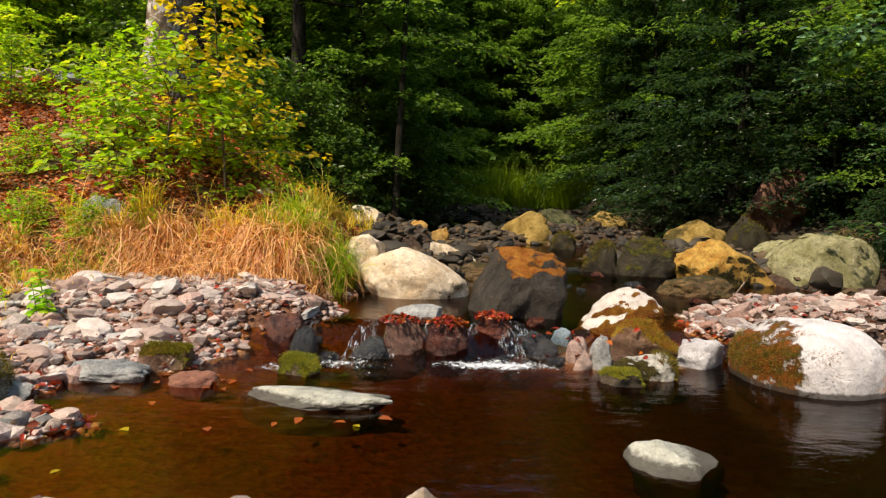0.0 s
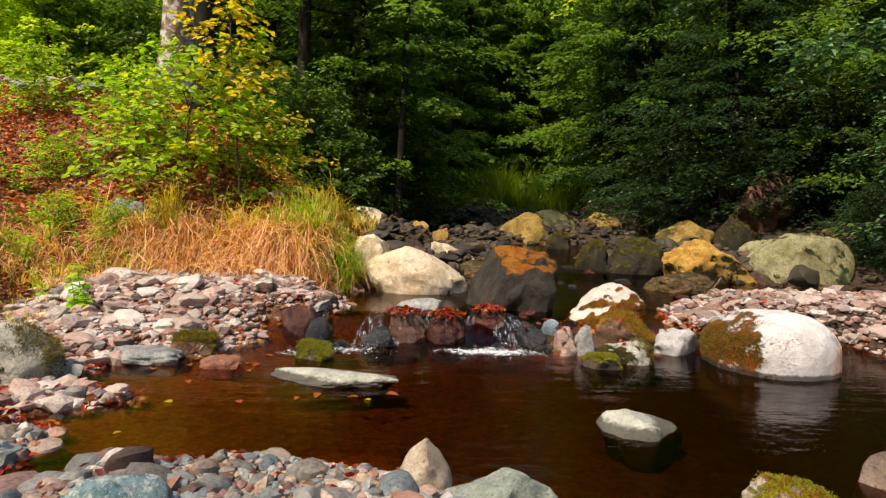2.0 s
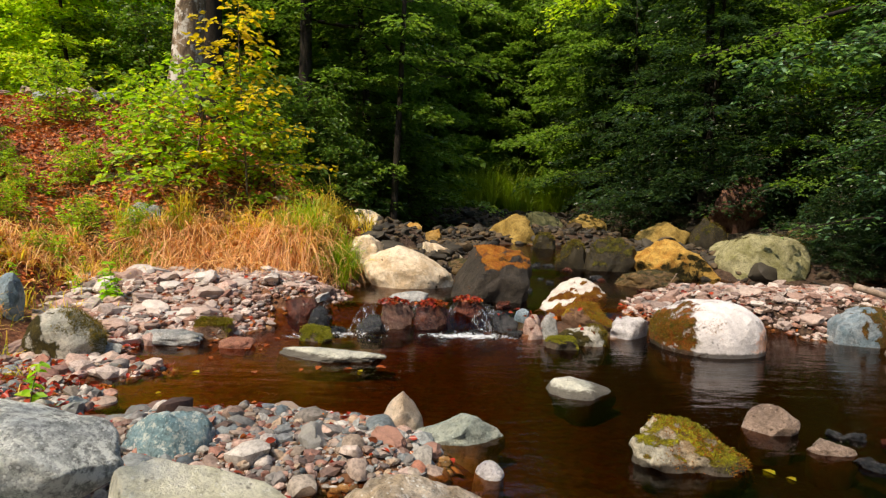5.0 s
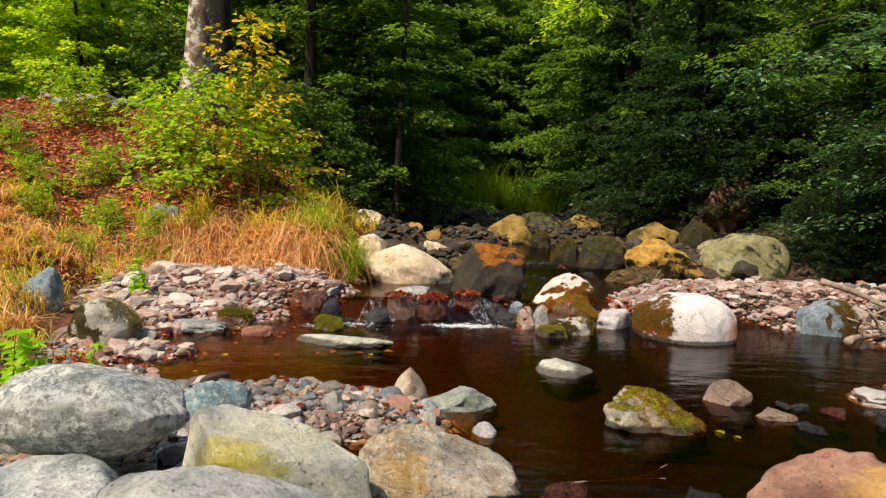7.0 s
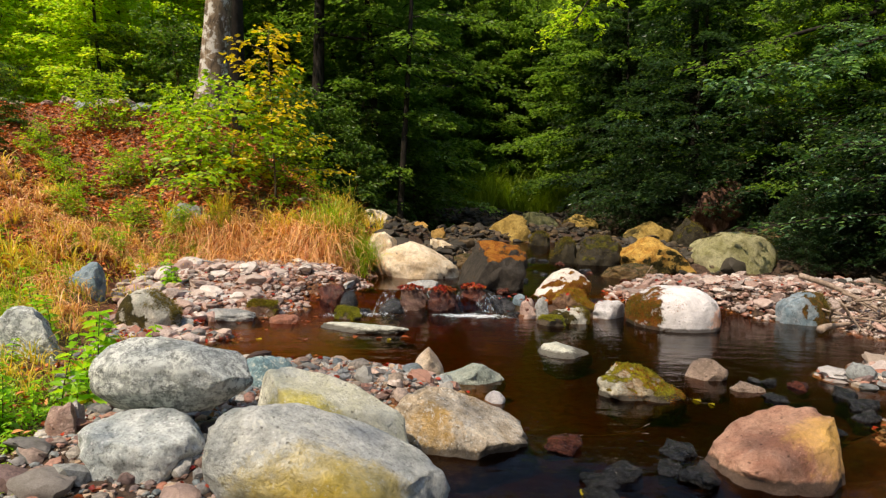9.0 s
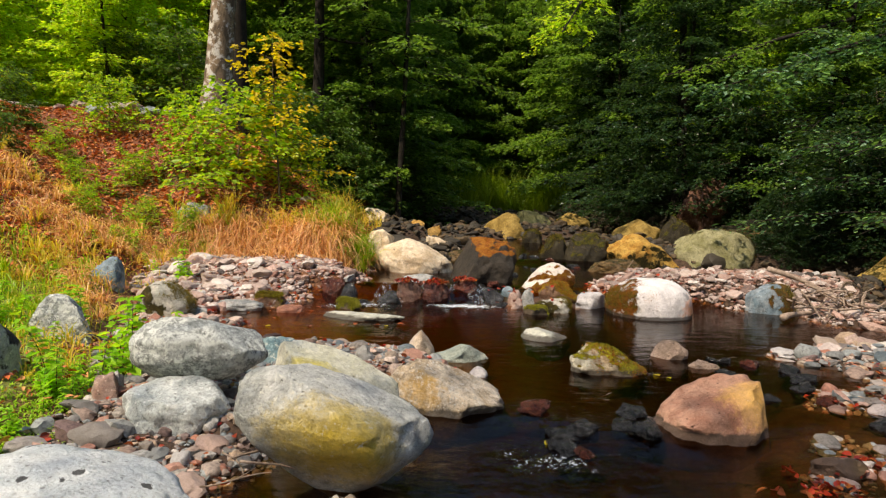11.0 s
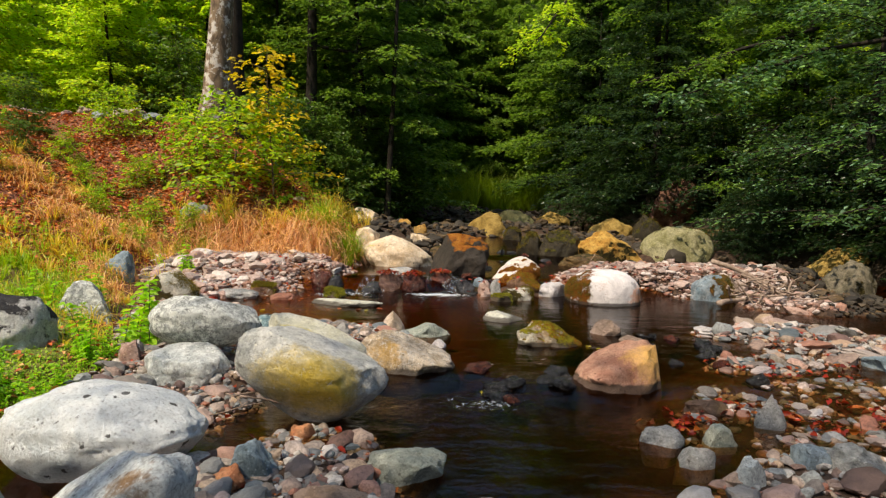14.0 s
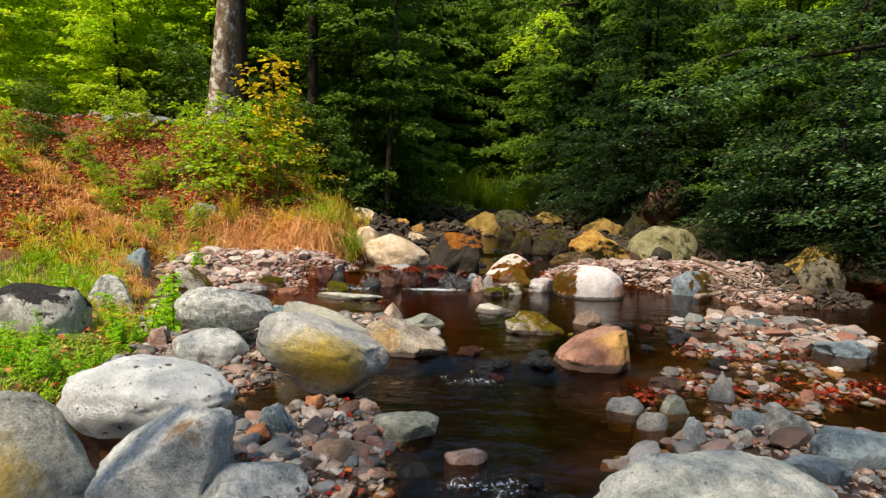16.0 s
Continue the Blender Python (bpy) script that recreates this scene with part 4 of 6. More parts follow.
rock("stone", -0.60, -1.19, -0.03, 0.18, 0.14, 0.10, "orangepeb", "smooth orange stone among the pebbles", seed=82, facets=6)
rock("stone", -0.40, -0.50, -0.06, 0.15, 0.12, 0.08, "orangepeb", "small orange stone below the egg-shaped boulder", seed=83, facets=6)
rock("slab", 2.93, -1.28, 0.00, 0.51, 0.31, 0.12, "bluegrey", "flat slate-grey rock on the gravel", seed=84, facets=4)
rock("slab", 2.53, -1.52, -0.02, 0.33, 0.23, 0.09, "bluegrey", "flat blue-grey stone on the gravel", seed=85, facets=6)
rock("stone", 2.74, -0.90, -0.02, 0.33, 0.27, 0.14, "grey", "grey stone on the gravel", seed=86, facets=5)
rock("stone", 2.53, -0.81, -0.02, 0.22, 0.17, 0.10, "bluegrey", "blue-grey stone on the gravel", seed=87, facets=5)
rock("stone", 2.04, -1.08, -0.03, 0.16, 0.13, 0.14, "lightgrey", "upright light grey stone on the gravel", seed=88, facets=6, taper=0.25)
rock("stone", 2.64, -0.20, -0.02, 0.21, 0.15, 0.18, "grey", "pointed grey stone among red leaves", seed=89, facets=6, pw=1.1, taper=0.6)
rock("stone", 2.33, 0.03, -0.04, 0.32, 0.16, 0.08, "redrock", "long brick-red stone among red leaves", seed=90, facets=5)
rock("slab", 1.81, -0.50, -0.06, 0.28, 0.19, 0.09, "grey", "grey stone in shallow water", seed=91, facets=6)
rock("stone", 2.15, -0.48, -0.05, 0.21, 0.17, 0.11, "greygreen", "grey-green stone on the gravel", seed=92, facets=5)
rock("stone", 1.88, -0.79, -0.06, 0.24, 0.17, 0.11, "grey", "angular grey stone in shallow water", seed=93, facets=5)
rock("slab", 4.44, 1.02, 0.00, 0.46, 0.32, 0.14, "bluegrey", "flat dark stone on the gravel", seed=94, facets=6)
rock("boulder", 7.85, 7.00, 0.12, 1.20, 0.80, 0.60, "ochre", "ochre boulder below the overhanging branches", seed=95, nose=-0.4, lean=0.2, facets=3)
rock("boulder", 6.75, 4.95, 0.02, 0.80, 0.60, 0.60, "darkolive", "grey boulder with mossy foot", seed=96, facets=3, taper=0.15)
rock("boulder", 4.52, 4.72, 0.00, 0.60, 0.46, 0.38, "bluemoss", "blue-grey boulder with brown moss on the gravel bar", seed=97, facets=2)
rock("boulder", -3.19, 0.74, 0.10, 0.95, 0.66, 0.48, "darktop", "grey boulder with a dark top in the grass", seed=98, facets=2, c=0.2, rough=0.5)
rock("boulder", -3.17, 2.04, 0.14, 0.53, 0.43, 0.34, "lichen", "grey boulder in the grass", seed=99, facets=5)
rock("boulder", -4.01, 4.15, 0.20, 0.40, 0.32, 0.39, "bluegrey", "blue-grey boulder in the grass", seed=100, facets=5)
rock("stone", -2.04, 0.80, 0.05, 0.09, 0.07, 0.15, "white", "small white stone at the grass edge", seed=101, facets=6, moss=0)
rock("stone", -2.07, 0.73, 0.05, 0.18, 0.16, 0.15, "pink", "pinkish stone at the grass edge", seed=102, facets=6)
rock("stone", -2.11, 0.74, 0.03, 0.17, 0.15, 0.14, "pink", "pinkish stone at the grass edge", seed=103, facets=6)


# ---- moss ----
def unit(a):
    return a / np.maximum(1e-9, np.linalg.norm(a, axis=-1, keepdims=True))


def mossy(ob, side, least, n, length, mat, label, seed, above=-9.0):
    """Short soft shoots on the sides of a stone that look towards side, in patches."""
    r = np.random.default_rng(seed)
    co = np.array([v.co[:] for v in ob.data.vertices])
    no = np.array([v.normal[:] for v in ob.data.vertices])
    side = np.array(side, float) / np.linalg.norm(side)
    patch = np.array([noise.fractal(Vector(p) * 5.0 + Vector((seed, 0, 0)), 1.0, 2.0, 3) for p in co])
    pick = np.where((no @ side + 0.45 * patch > least) & (co[:, 2] > above))[0]
    if not len(pick):
        return
    k = pick[r.integers(0, len(pick), n)]
    gap = np.linalg.norm(co.max(0) - co.min(0)) / math.sqrt(len(co)) * 0.9
    D = unit(no[k] + r.normal(0, 0.45, (n, 3)) + np.array([0, 0, -0.15]))
    B = co[k] + r.normal(0, gap, (n, 3)) * (1 - np.abs(no[k])) - no[k] * 0.004
    L = length * r.uniform(0.5, 1.2, (n, 1))
    S = unit(np.cross(D, r.normal(size=(n, 3)))) * 0.0028
    V = np.stack([B - S, B + S, B + D * L * 0.6 + S * 0.7, B + D * L], 1).reshape(-1, 3)
    i = np.arange(n)[:, None] * 4
    me = bpy.data.meshes.new("moss")
    me.from_pydata(V.tolist(), [], (i + np.array([0, 1, 2, 3])).tolist())
    me.materials.append(MATS[mat])
    child = new("moss", me)
    child.parent = ob
    tagged(child, label, kind="stuff")


leaf_material("moss_green", [(0.16, 0.17, 0.012), (0.30, 0.28, 0.016), (0.09, 0.10, 0.010), (0.36, 0.30, 0.02)], 0.3, 0.7)
leaf_material("moss_olive", [(0.10, 0.09, 0.010), (0.20, 0.15, 0.014), (0.06, 0.055, 0.008), (0.26, 0.17, 0.015)], 0.3, 0.7)
leaf_material("moss_rust", [(0.30, 0.08, 0.010), (0.40, 0.15, 0.014), (0.16, 0.05, 0.008), (0.34, 0.20, 0.015)], 0.3, 0.7)
FIRST = {}
for ob in list(scene.collection.objects):
    if ob.type == "MESH" and ob.data.materials:
        FIRST.setdefault(ob.data.materials[0].name, []).append(ob)
for ob in FIRST["white"]:
    mossy(ob, (-1, -0.1, 0.2), 0.80, 4200, 0.020, "moss_olive", "olive moss", 1, 0.02)
    mossy(ob, (-0.8, -0.5, 0.3), 0.84, 2600, 0.014, "moss_rust", "rusty moss", 2, 0.02)
for ob in FIRST["rustwhite"]:
    mossy(ob, (0.25, -0.8, -0.45), 0.35, 5000, 0.018, "moss_rust", "rusty moss", 3)
for j, ob in enumerate(FIRST["orangemoss"]):
    mossy(ob, (0, -0.2, 1), 0.72, 3600, 0.018, "moss_rust" if j else "moss_olive", "orange moss", 4 + j)
    mossy(ob, (0.2, -0.2, 1), 0.80, 2000, 0.016, "moss_green", "yellow-green moss", 8 + j)
for j, ob in enumerate(FIRST["moss"]):
    mossy(ob, (0, -0.1, 1), 0.55, 3600, 0.013, "moss_green", "green moss", 12 + j)
for ob in FIRST["mossy"]:
    mossy(ob, (0.35, 0.1, 0.9), 0.72, 4000, 0.016, "moss_green", "yellow-green moss", 20)
    mossy(ob, (0.8, -0.4, 0.5), 0.62, 3500, 0.015, "moss_rust", "brown moss", 21)
for ob in FIRST["block"]:
    mossy(ob, (0, 0, 1), 0.92, 2000, 0.012, "moss_rust", "rusty moss", 22)
for j, ob in enumerate(FIRST["darkrock"]):
    mossy(ob, (0, -0.2, 1), 0.5, 2500, 0.03, "moss_olive", "dark olive moss", 24 + j)
for ob in FIRST["palegreen"] + FIRST["bluemoss"] + FIRST["pale_moss"]:
    mossy(ob, (0.8, 0.2, 0.5), 0.72, 2600, 0.03, "moss_olive", "olive moss", 31)


# ---- plants ----
def part(name, me, mat, parent=None, label=""):
    me.materials.append(MATS[mat]) if not len(me.materials) else None
    ob = new(name, me)
    ob.parent = parent
    return tagged(ob, label)


def leaf_mesh(name, P, D, L, tilt, rng, wide=0.55, curl=0.18, simple=False):
    """Folded pointed leaves: base points P, ways D, lengths L; tilt: how far they turn out of the level."""
    n = len(P)
    D = unit(D)
    N = unit(np.stack([np.zeros(n), np.zeros(n), np.ones(n)], 1) + tilt * rng.normal(size=(n, 3)))
    S = unit(np.cross(D, N))
    N = np.cross(S, D)
    L = np.broadcast_to(L, (n,))[:, None]
    W = L * wide * rng.uniform(0.85, 1.15, (n, 1)) / 2
    if simple:
        V = np.stack([P, P + D * L * 0.5 + S * W + N * W * 0.35, P + D * L - N * L * curl, P + D * L * 0.5 - S * W + N * W * 0.35], 1).reshape(-1, 3)
        i = np.arange(n)[:, None] * 4
        return quads(name, V, np.concatenate([i + np.array([0, 1, 2]), i + np.array([0, 2, 3])], 1).reshape(-1, 3))
    pts = [P, P + D * L * 0.32 + S * W + N * W * 0.3, P + D * L * 0.68 + S * W * 0.85 + N * W * 0.25 - N * L * curl * 0.3,
           P + D * L - N * L * curl, P + D * L * 0.68 - S * W * 0.85 + N * W * 0.25 - N * L * curl * 0.3, P + D * L * 0.32 - S * W + N * W * 0.3]
    V = np.stack(pts, 1).reshape(-1, 3)
    i = np.arange(n)[:, None] * 6
    F = np.concatenate([i + np.array([0, 1, 2, 3]), i + np.array([0, 3, 4, 5])], 1).reshape(-1, 4)
    return quads(name, V, F)


def quads(name, V, F):
    me = bpy.data.meshes.new(name)
    me.vertices.add(len(V))
    me.vertices.foreach_set("co", np.asarray(V, np.float32).ravel())
    k = F.shape[1]
    me.loops.add(F.size)
    me.loops.foreach_set("vertex_index", F.astype(np.int32).ravel())
    me.polygons.add(len(F))
    me.polygons.foreach_set("loop_start", np.arange(0, F.size, k, dtype=np.int32))
    me.update(calc_edges=True)
    return me


def tube_mesh(name, lines, sides=6):
    """Tapered round branches; each line is (points, radii)."""
    V, F, o = [], [], 0
    for pts, rad in lines:
        pts, rad = np.asarray(pts, float), np.asarray(rad, float)
        t = unit(np.gradient(pts, axis=0))
        a = unit(np.cross(t, np.array([0.31, 0.95, 0.13])))
        b = np.cross(t, a)
        ang = np.arange(sides) / sides * 2 * np.pi
        ring = pts[:, None] + rad[:, None, None] * (a[:, None] * np.cos(ang)[None, :, None] + b[:, None] * np.sin(ang)[None, :, None])
        V.append(ring.reshape(-1, 3))
        m = len(pts)
        i = o + np.arange(m - 1)[:, None] * sides + np.arange(sides)[None]
        j = o + np.arange(m - 1)[:, None] * sides + (np.arange(sides)[None] + 1) % sides
        F.append(np.stack([i, j, j + sides, i + sides], -1).reshape(-1, 4))
        o += m * sides
    me = quads(name, np.concatenate(V), np.concatenate(F))
    me.shade_smooth()
    return me


def fan(rng, base, way, length, n, droop, spread=0.45, thick=0.05, lean_twigs=2):
    """Leaves of one flat beech bough: base points, leaf ways, and the bough's own line with its side twigs."""
    way = np.asarray(way, float)
    flat = unit(np.array([way[0], way[1], 0.0]))
    side = np.array([-flat[1], flat[0], 0.0])

    def spine(s):
        return base + way * (length * s)[:, None] + np.array([0, 0, -1.0]) * (droop * length * s * s)[:, None]
    k = max(4, int(length * 7))
    st = np.linspace(0.12, 0.97, k)
    lines = [(spine(np.linspace(0, 1, 6)), np.linspace(0.009, 0.002, 6) * (0.4 + length * 0.5))]
    P, D = [], []
    per = max(2, n // k)
    for j, s in enumerate(st):
        sg = 1 if j % 2 else -1
        tl = length * spread * (1 - 0.75 * s) * rng.uniform(0.6, 1.15) + 0.06
        tw = unit(side * sg * rng.uniform(0.6, 1.0) + flat * rng.uniform(0.5, 1.0) + np.array([0, 0, rng.normal(0, 0.12)]))
        b0 = spine(np.array([s]))[0]
        u = np.sort(rng.uniform(0.05, 1.0, per))
        p = b0 + tw * (tl * u)[:, None] + np.array([0, 0, -1.0]) * (0.25 * tl * u * u)[:, None] + rng.normal(0, thick, (per, 3)) * np.array([0.4, 0.4, 1])
        a = np.where(np.arange(per) % 2, 1, -1)[:, None] * np.cross(tw, np.array([0, 0, 1.0]))[None]
        P.append(p)
        D.append(tw[None] * 0.8 + a * rng.uniform(0.4, 1.0, (per, 1)) + rng.normal(0, 0.15, (per, 3)) + np.array([0, 0, -0.12]))
        if j % lean_twigs == 0:
            lines.append((np.stack([b0, b0 + tw * tl * 0.5 - np.array([0, 0, 0.06 * tl]), b0 + tw * tl - np.array([0, 0, 0.25 * tl])]), np.array([0.004, 0.003, 0.0015]) * (0.6 + 0.4 * length)))
    return np.concatenate(P), np.concatenate(D), lines


def tree(name, seed, height, trunk_r, low, reach, boughs, leaves_each, leaf, leaf_mat, bark, label, droop=0.2, up=0.25, bend=0.03, facing=None, category="tree", simple=False, vary=0.28, tilt=0.35):
    """A tree or shrub: tapered trunk, boughs each with side twigs, a crown of single leaves. reach(u): bough length at u = 0 foot of crown .. 1 top."""
    rng = np.random.default_rng(seed)
    root = tagged(new(name), label, category)
    zz = np.linspace(-0.3, height, 12)
    wob = np.stack([bend * height * np.sin(zz / height * 3 + seed), bend * height * np.cos(zz / height * 2.3 + seed * 2), zz], 1)
    wob[:, :2] -= wob[1, :2]
    rad = trunk_r * (1 - 0.85 * np.clip(zz / height, 0, 1)) + trunk_r * 0.5 * np.exp(-np.clip(zz + 0.3, 0, None) / 0.25)
    part("trunk", tube_mesh("trunk", [(wob, rad)], 12 if trunk_r > 0.05 else 6), bark, root)
    P, D, lines = [], [], []
    for i in range(boughs):
        u = (i + rng.uniform(0, 1)) / boughs
        z = low + (height * 0.97 - low) * u
        b0 = np.array([np.interp(z, zz, wob[:, 0]), np.interp(z, zz, wob[:, 1]), z])
        az = i * 2.399 + rng.normal(0, 0.3) if facing is None else facing + rng.normal(0, 0.75)
        r = reach(u) * rng.uniform(1 - vary, 1 + vary * 0.6)
        e = up * (0.4 + u) + rng.normal(0, 0.1)
        p, d, ln = fan(rng, b0, unit(np.array([math.cos(az), math.sin(az), e])), r, int(leaves_each * (0.4 + 0.6 * r / max(0.1, reach(0.3)))), droop, lean_twigs=5 if simple else 2)
        P.append(p), D.append(d), lines.extend(ln)
    P, D = np.concatenate(P), np.concatenate(D)
    tagged(part("twig", tube_mesh("twig", lines, 3 if simple else 4), bark, root), kind="stuff")
    part("crown", leaf_mesh("crown", P, D, leaf * rng.uniform(0.6, 1.2, len(P)), tilt, rng, simple=simple), leaf_mat, root)
    return root


def put(root, x, y, turn=0.0, size=1.0, dz=-0.1):
    root.matrix_world = pose(x, y, ground_z(x, y) + dz, 0, 0, turn) @ Matrix.Diagonal((size, size, size, 1))
    return root


def again(root, x, y, turn, size=1.0, dz=-0.1):
    ob = copy_thing(root, pose(x, y, ground_z(x, y) + dz, 0, 0, turn))
    ob.scale = (size, size, size)
    return ob


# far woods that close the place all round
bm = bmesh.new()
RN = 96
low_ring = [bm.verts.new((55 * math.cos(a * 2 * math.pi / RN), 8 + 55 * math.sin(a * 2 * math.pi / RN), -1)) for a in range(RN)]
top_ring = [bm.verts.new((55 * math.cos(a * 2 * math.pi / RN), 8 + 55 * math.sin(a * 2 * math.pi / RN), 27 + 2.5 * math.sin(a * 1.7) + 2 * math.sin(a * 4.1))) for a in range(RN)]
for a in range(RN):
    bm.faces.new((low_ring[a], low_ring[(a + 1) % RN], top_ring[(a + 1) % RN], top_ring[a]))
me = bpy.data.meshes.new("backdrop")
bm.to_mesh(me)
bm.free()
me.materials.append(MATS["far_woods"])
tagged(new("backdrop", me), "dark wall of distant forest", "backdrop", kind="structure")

# forest trees behind the stream
FOREST = [tree("beech_tree", 10 + k, 10.0 + k, 0.11 + 0.03 * k, 0.4, lambda u: 3.3 * (1 - 0.5 * u), 84, 380, 0.155, m, "bark_dark", "young beech tree with dark green leaves in the shaded wood", 0.22, simple=True)
          for k, m in enumerate(("leaf_forest", "leaf_forest", "leaf_dusk"))]
LIGHT = tree("beech_tree", 21, 7.5, 0.08, 0.1, lambda u: 2.7 * (1 - 0.6 * u), 80, 230, 0.16, "leaf_bright", "bark_dark", "leafy young tree with sunlit yellow-green leaves on the bank", 0.15, simple=True)
spots = [(2.6, 26.5), (0.2, 29.0), (-6.0, 20.0), (7.0, 23.0), (-2.0, 15.5), (-0.8, 25.5), (4.2, 27), (6.2, 21), (9.5, 17.5), (-4.2, 19), (-4.5, 22.5), (7.8, 25), (12, 21), (-7.5, 23), (16, 17), (14, 12.5)]
rng = np.random.default_rng(5)
for i, (x, y) in enumerate(spots):
    src = FOREST[(i * 7 + (2 if x > 5 else 0)) % 3]
    if i < 3:
        put(FOREST[i], x, y, i * 50)
    else:
        again(src, x, y, rng.uniform(0, 360), rng.uniform(0.85, 1.25))
put(LIGHT, -9.0, 14.5, 20)
for x, y, s in ((-11.5, 16.5, 1.1), (-7.2, 15.5, 1.0), (-13.5, 13.5, 0.9), (-10, 19, 1.25), (-15, 18, 1.2), (-6.6, 18.5, 1.1), (12.8, 17.0, 1.0), (10.6, 14.4, 0.85), (9.8, 20.0, 1.1), (-8.6, 12.6, 0.7), (-12.0, 11.8, 0.8)):
    again(LIGHT, x, y, rng.uniform(0, 360), s)
for x, y, s in ((-3.2, 24.0, 1.1), (-5.4, 26.5, 1.2), (-3.4, 28.5, 1.3), (-1.4, 28.0, 1.2), (0.8, 24.6, 0.9), (3.4, 25.4, 0.9), (-4.9, 16.4, 0.8), (9.2, 24.0, 1.1)):
    again(FOREST[int(x * 7) % 2], x, y, x * 90, s)
again(FOREST[2], 1.2, 26.0, 70, 1.1)
again(FOREST[0], -1.9, 21.5, 200, 0.9)
again(FOREST[1], -0.4, 23.0, 100, 0.9)
again(FOREST[1], 2.4, 31.0, 40, 1.5)
again(FOREST[0], 5.0, 31.5, 140, 1.5)
# low beeches on the right bank, their shade put into the dark leaf colour
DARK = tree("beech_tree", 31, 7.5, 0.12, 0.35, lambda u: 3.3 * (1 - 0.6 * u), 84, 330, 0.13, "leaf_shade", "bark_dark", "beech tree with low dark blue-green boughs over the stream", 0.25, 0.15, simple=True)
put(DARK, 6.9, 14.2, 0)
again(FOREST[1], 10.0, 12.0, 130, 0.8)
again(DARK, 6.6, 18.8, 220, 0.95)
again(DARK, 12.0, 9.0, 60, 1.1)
# boughs that hang in from the right bank
HANG = tree("beech_tree", 41, 6.5, 0.10, 0.6, lambda u: 3.0 * (1 - 0.55 * u), 30, 170, 0.105, "leaf_blue", "bark_dark", "beech tree whose layered boughs hang over the gravel bar", 0.15, 0.08, facing=math.radians(205))
put(HANG, 8.9, 7.6, 0)
again(HANG, 9.3, 5.3, 12, 1.0)
again(HANG, 10.2, 11.8, -22, 1.1)

# tall beech on the bank, two stems
def tall_beech(x, y, r, h, seed, label, boughs=11, leaves=150, leaf=0.11, bark="bark_beech"):
    t = tree("beech_tree", seed, h, r, 6.5, lambda u: 3.6 * (1 - 0.5 * u), boughs, leaves, leaf, "leaf_forest", bark, label, 0.3, 0.3, 0.008, simple=True)
    return put(t, x, y, 0)


tall_beech(-5.32, 11.1, 0.34, 13, 51, "tall beech with a pale blotched trunk on the bank").rotation_euler[1] = radians(4.5)
tall_beech(-5.12, 12.2, 0.27, 13, 54, "tall beech with a dark trunk in the shade", bark="bark_dark")

# sunlit shrub and yellow sapling on the bank
shrub = tree("shrub", 61, 2.0, 0.025, 0.05, lambda u: 1.55 * (1 - 0.5 * u), 40, 56, 0.13, "leaf_shrub", "twig", "leafy sunlit beech shrub with yellow-green leaves on the bank", 0.15, 0.4, 0.05, category="shrub", vary=0.5, tilt=0.7)
put(shrub, -3.7, 7.9, 0)
again(shrub, -4.7, 8.5, 140, 0.75)
again(shrub, -2.6, 8.3, 250, 0.6)
again(shrub, -7.0, 9.6, 80, 0.6)
for x, y, s, a in ((-5.6, 6.3, 0.24, 30), (-6.4, 7.5, 0.28, 200), (-5.0, 7.1, 0.26, 90), (-7.3, 8.3, 0.32, 300), (-4.7, 5.9, 0.2, 150), (-6.9, 5.7, 0.24, 250), (-5.8, 8.2, 0.34, 20), (-4.2, 6.9, 0.24, 10), (-8.0, 6.9, 0.3, 60)):
    again(shrub, x, y, a, s)
sapling = tree("sapling", 71, 3.1, 0.02, 0.6, lambda u: 1.15 * (1 - 0.65 * u), 30, 42, 0.11, "leaf_yellow", "twig", "slender beech sapling with golden yellow leaves on the bank", 0.1, 0.35, 0.03, category="sapling", vary=0.5, tilt=0.7)
put(sapling, -2.85, 7.7, 0, 1.0)


def blades(name, n, where, length, lean, mat, label, seed, width=0.006, droop=0.5, bias=(0, 0)):
    """Grass: curved tapering blades; where(rng, n) gives x, y."""
    rng = np.random.default_rng(seed)
    x, y = where(rng, n)
    z = ground_parts(x, y)[0] - 0.02
    B = np.stack([x, y, z], 1)
    a = rng.uniform(0, 2 * np.pi, n)
    out = np.stack([np.cos(a) * lean + bias[0], np.sin(a) * lean + bias[1], np.zeros(n)], 1) * rng.uniform(0.3, 1.2, (n, 1))
    L = length * rng.uniform(0.5, 1.25, (n, 1))
    S = np.stack([-np.sin(a), np.cos(a), np.zeros(n)], 1) * width
    upv = np.array([0, 0, 1.0])
    rows = []
    for s, wd in ((0, 1), (0.35, 0.9), (0.7, 0.6), (1.0, 0.12)):
        c = B + upv * L * (s - droop * s * s * s) + out * L * s * s
        rows += [c - S * wd, c + S * wd]
    V = np.stack(rows, 1).reshape(-1, 3)
    i = np.arange(n)[:, None] * 8
    F = np.concatenate([i + np.array([0, 1, 3, 2]), i + np.array([2, 3, 5, 4]), i + np.array([4, 5, 7, 6])], 1).reshape(-1, 4)
    ob = new(name, quads(name, V, F))
    ob.data.materials.append(MATS[mat])
    return tagged(ob, label, "grass", kind="stuff")


def around(spots):
    def f(rng, n):
        k = rng.integers(0, len(spots), n)
        s = np.array(spots)
        return s[k, 0] + rng.normal(0, 1, n) * s[k, 2], s[k, 1] + rng.normal(0, 1, n) * s[k, 3]
    return f


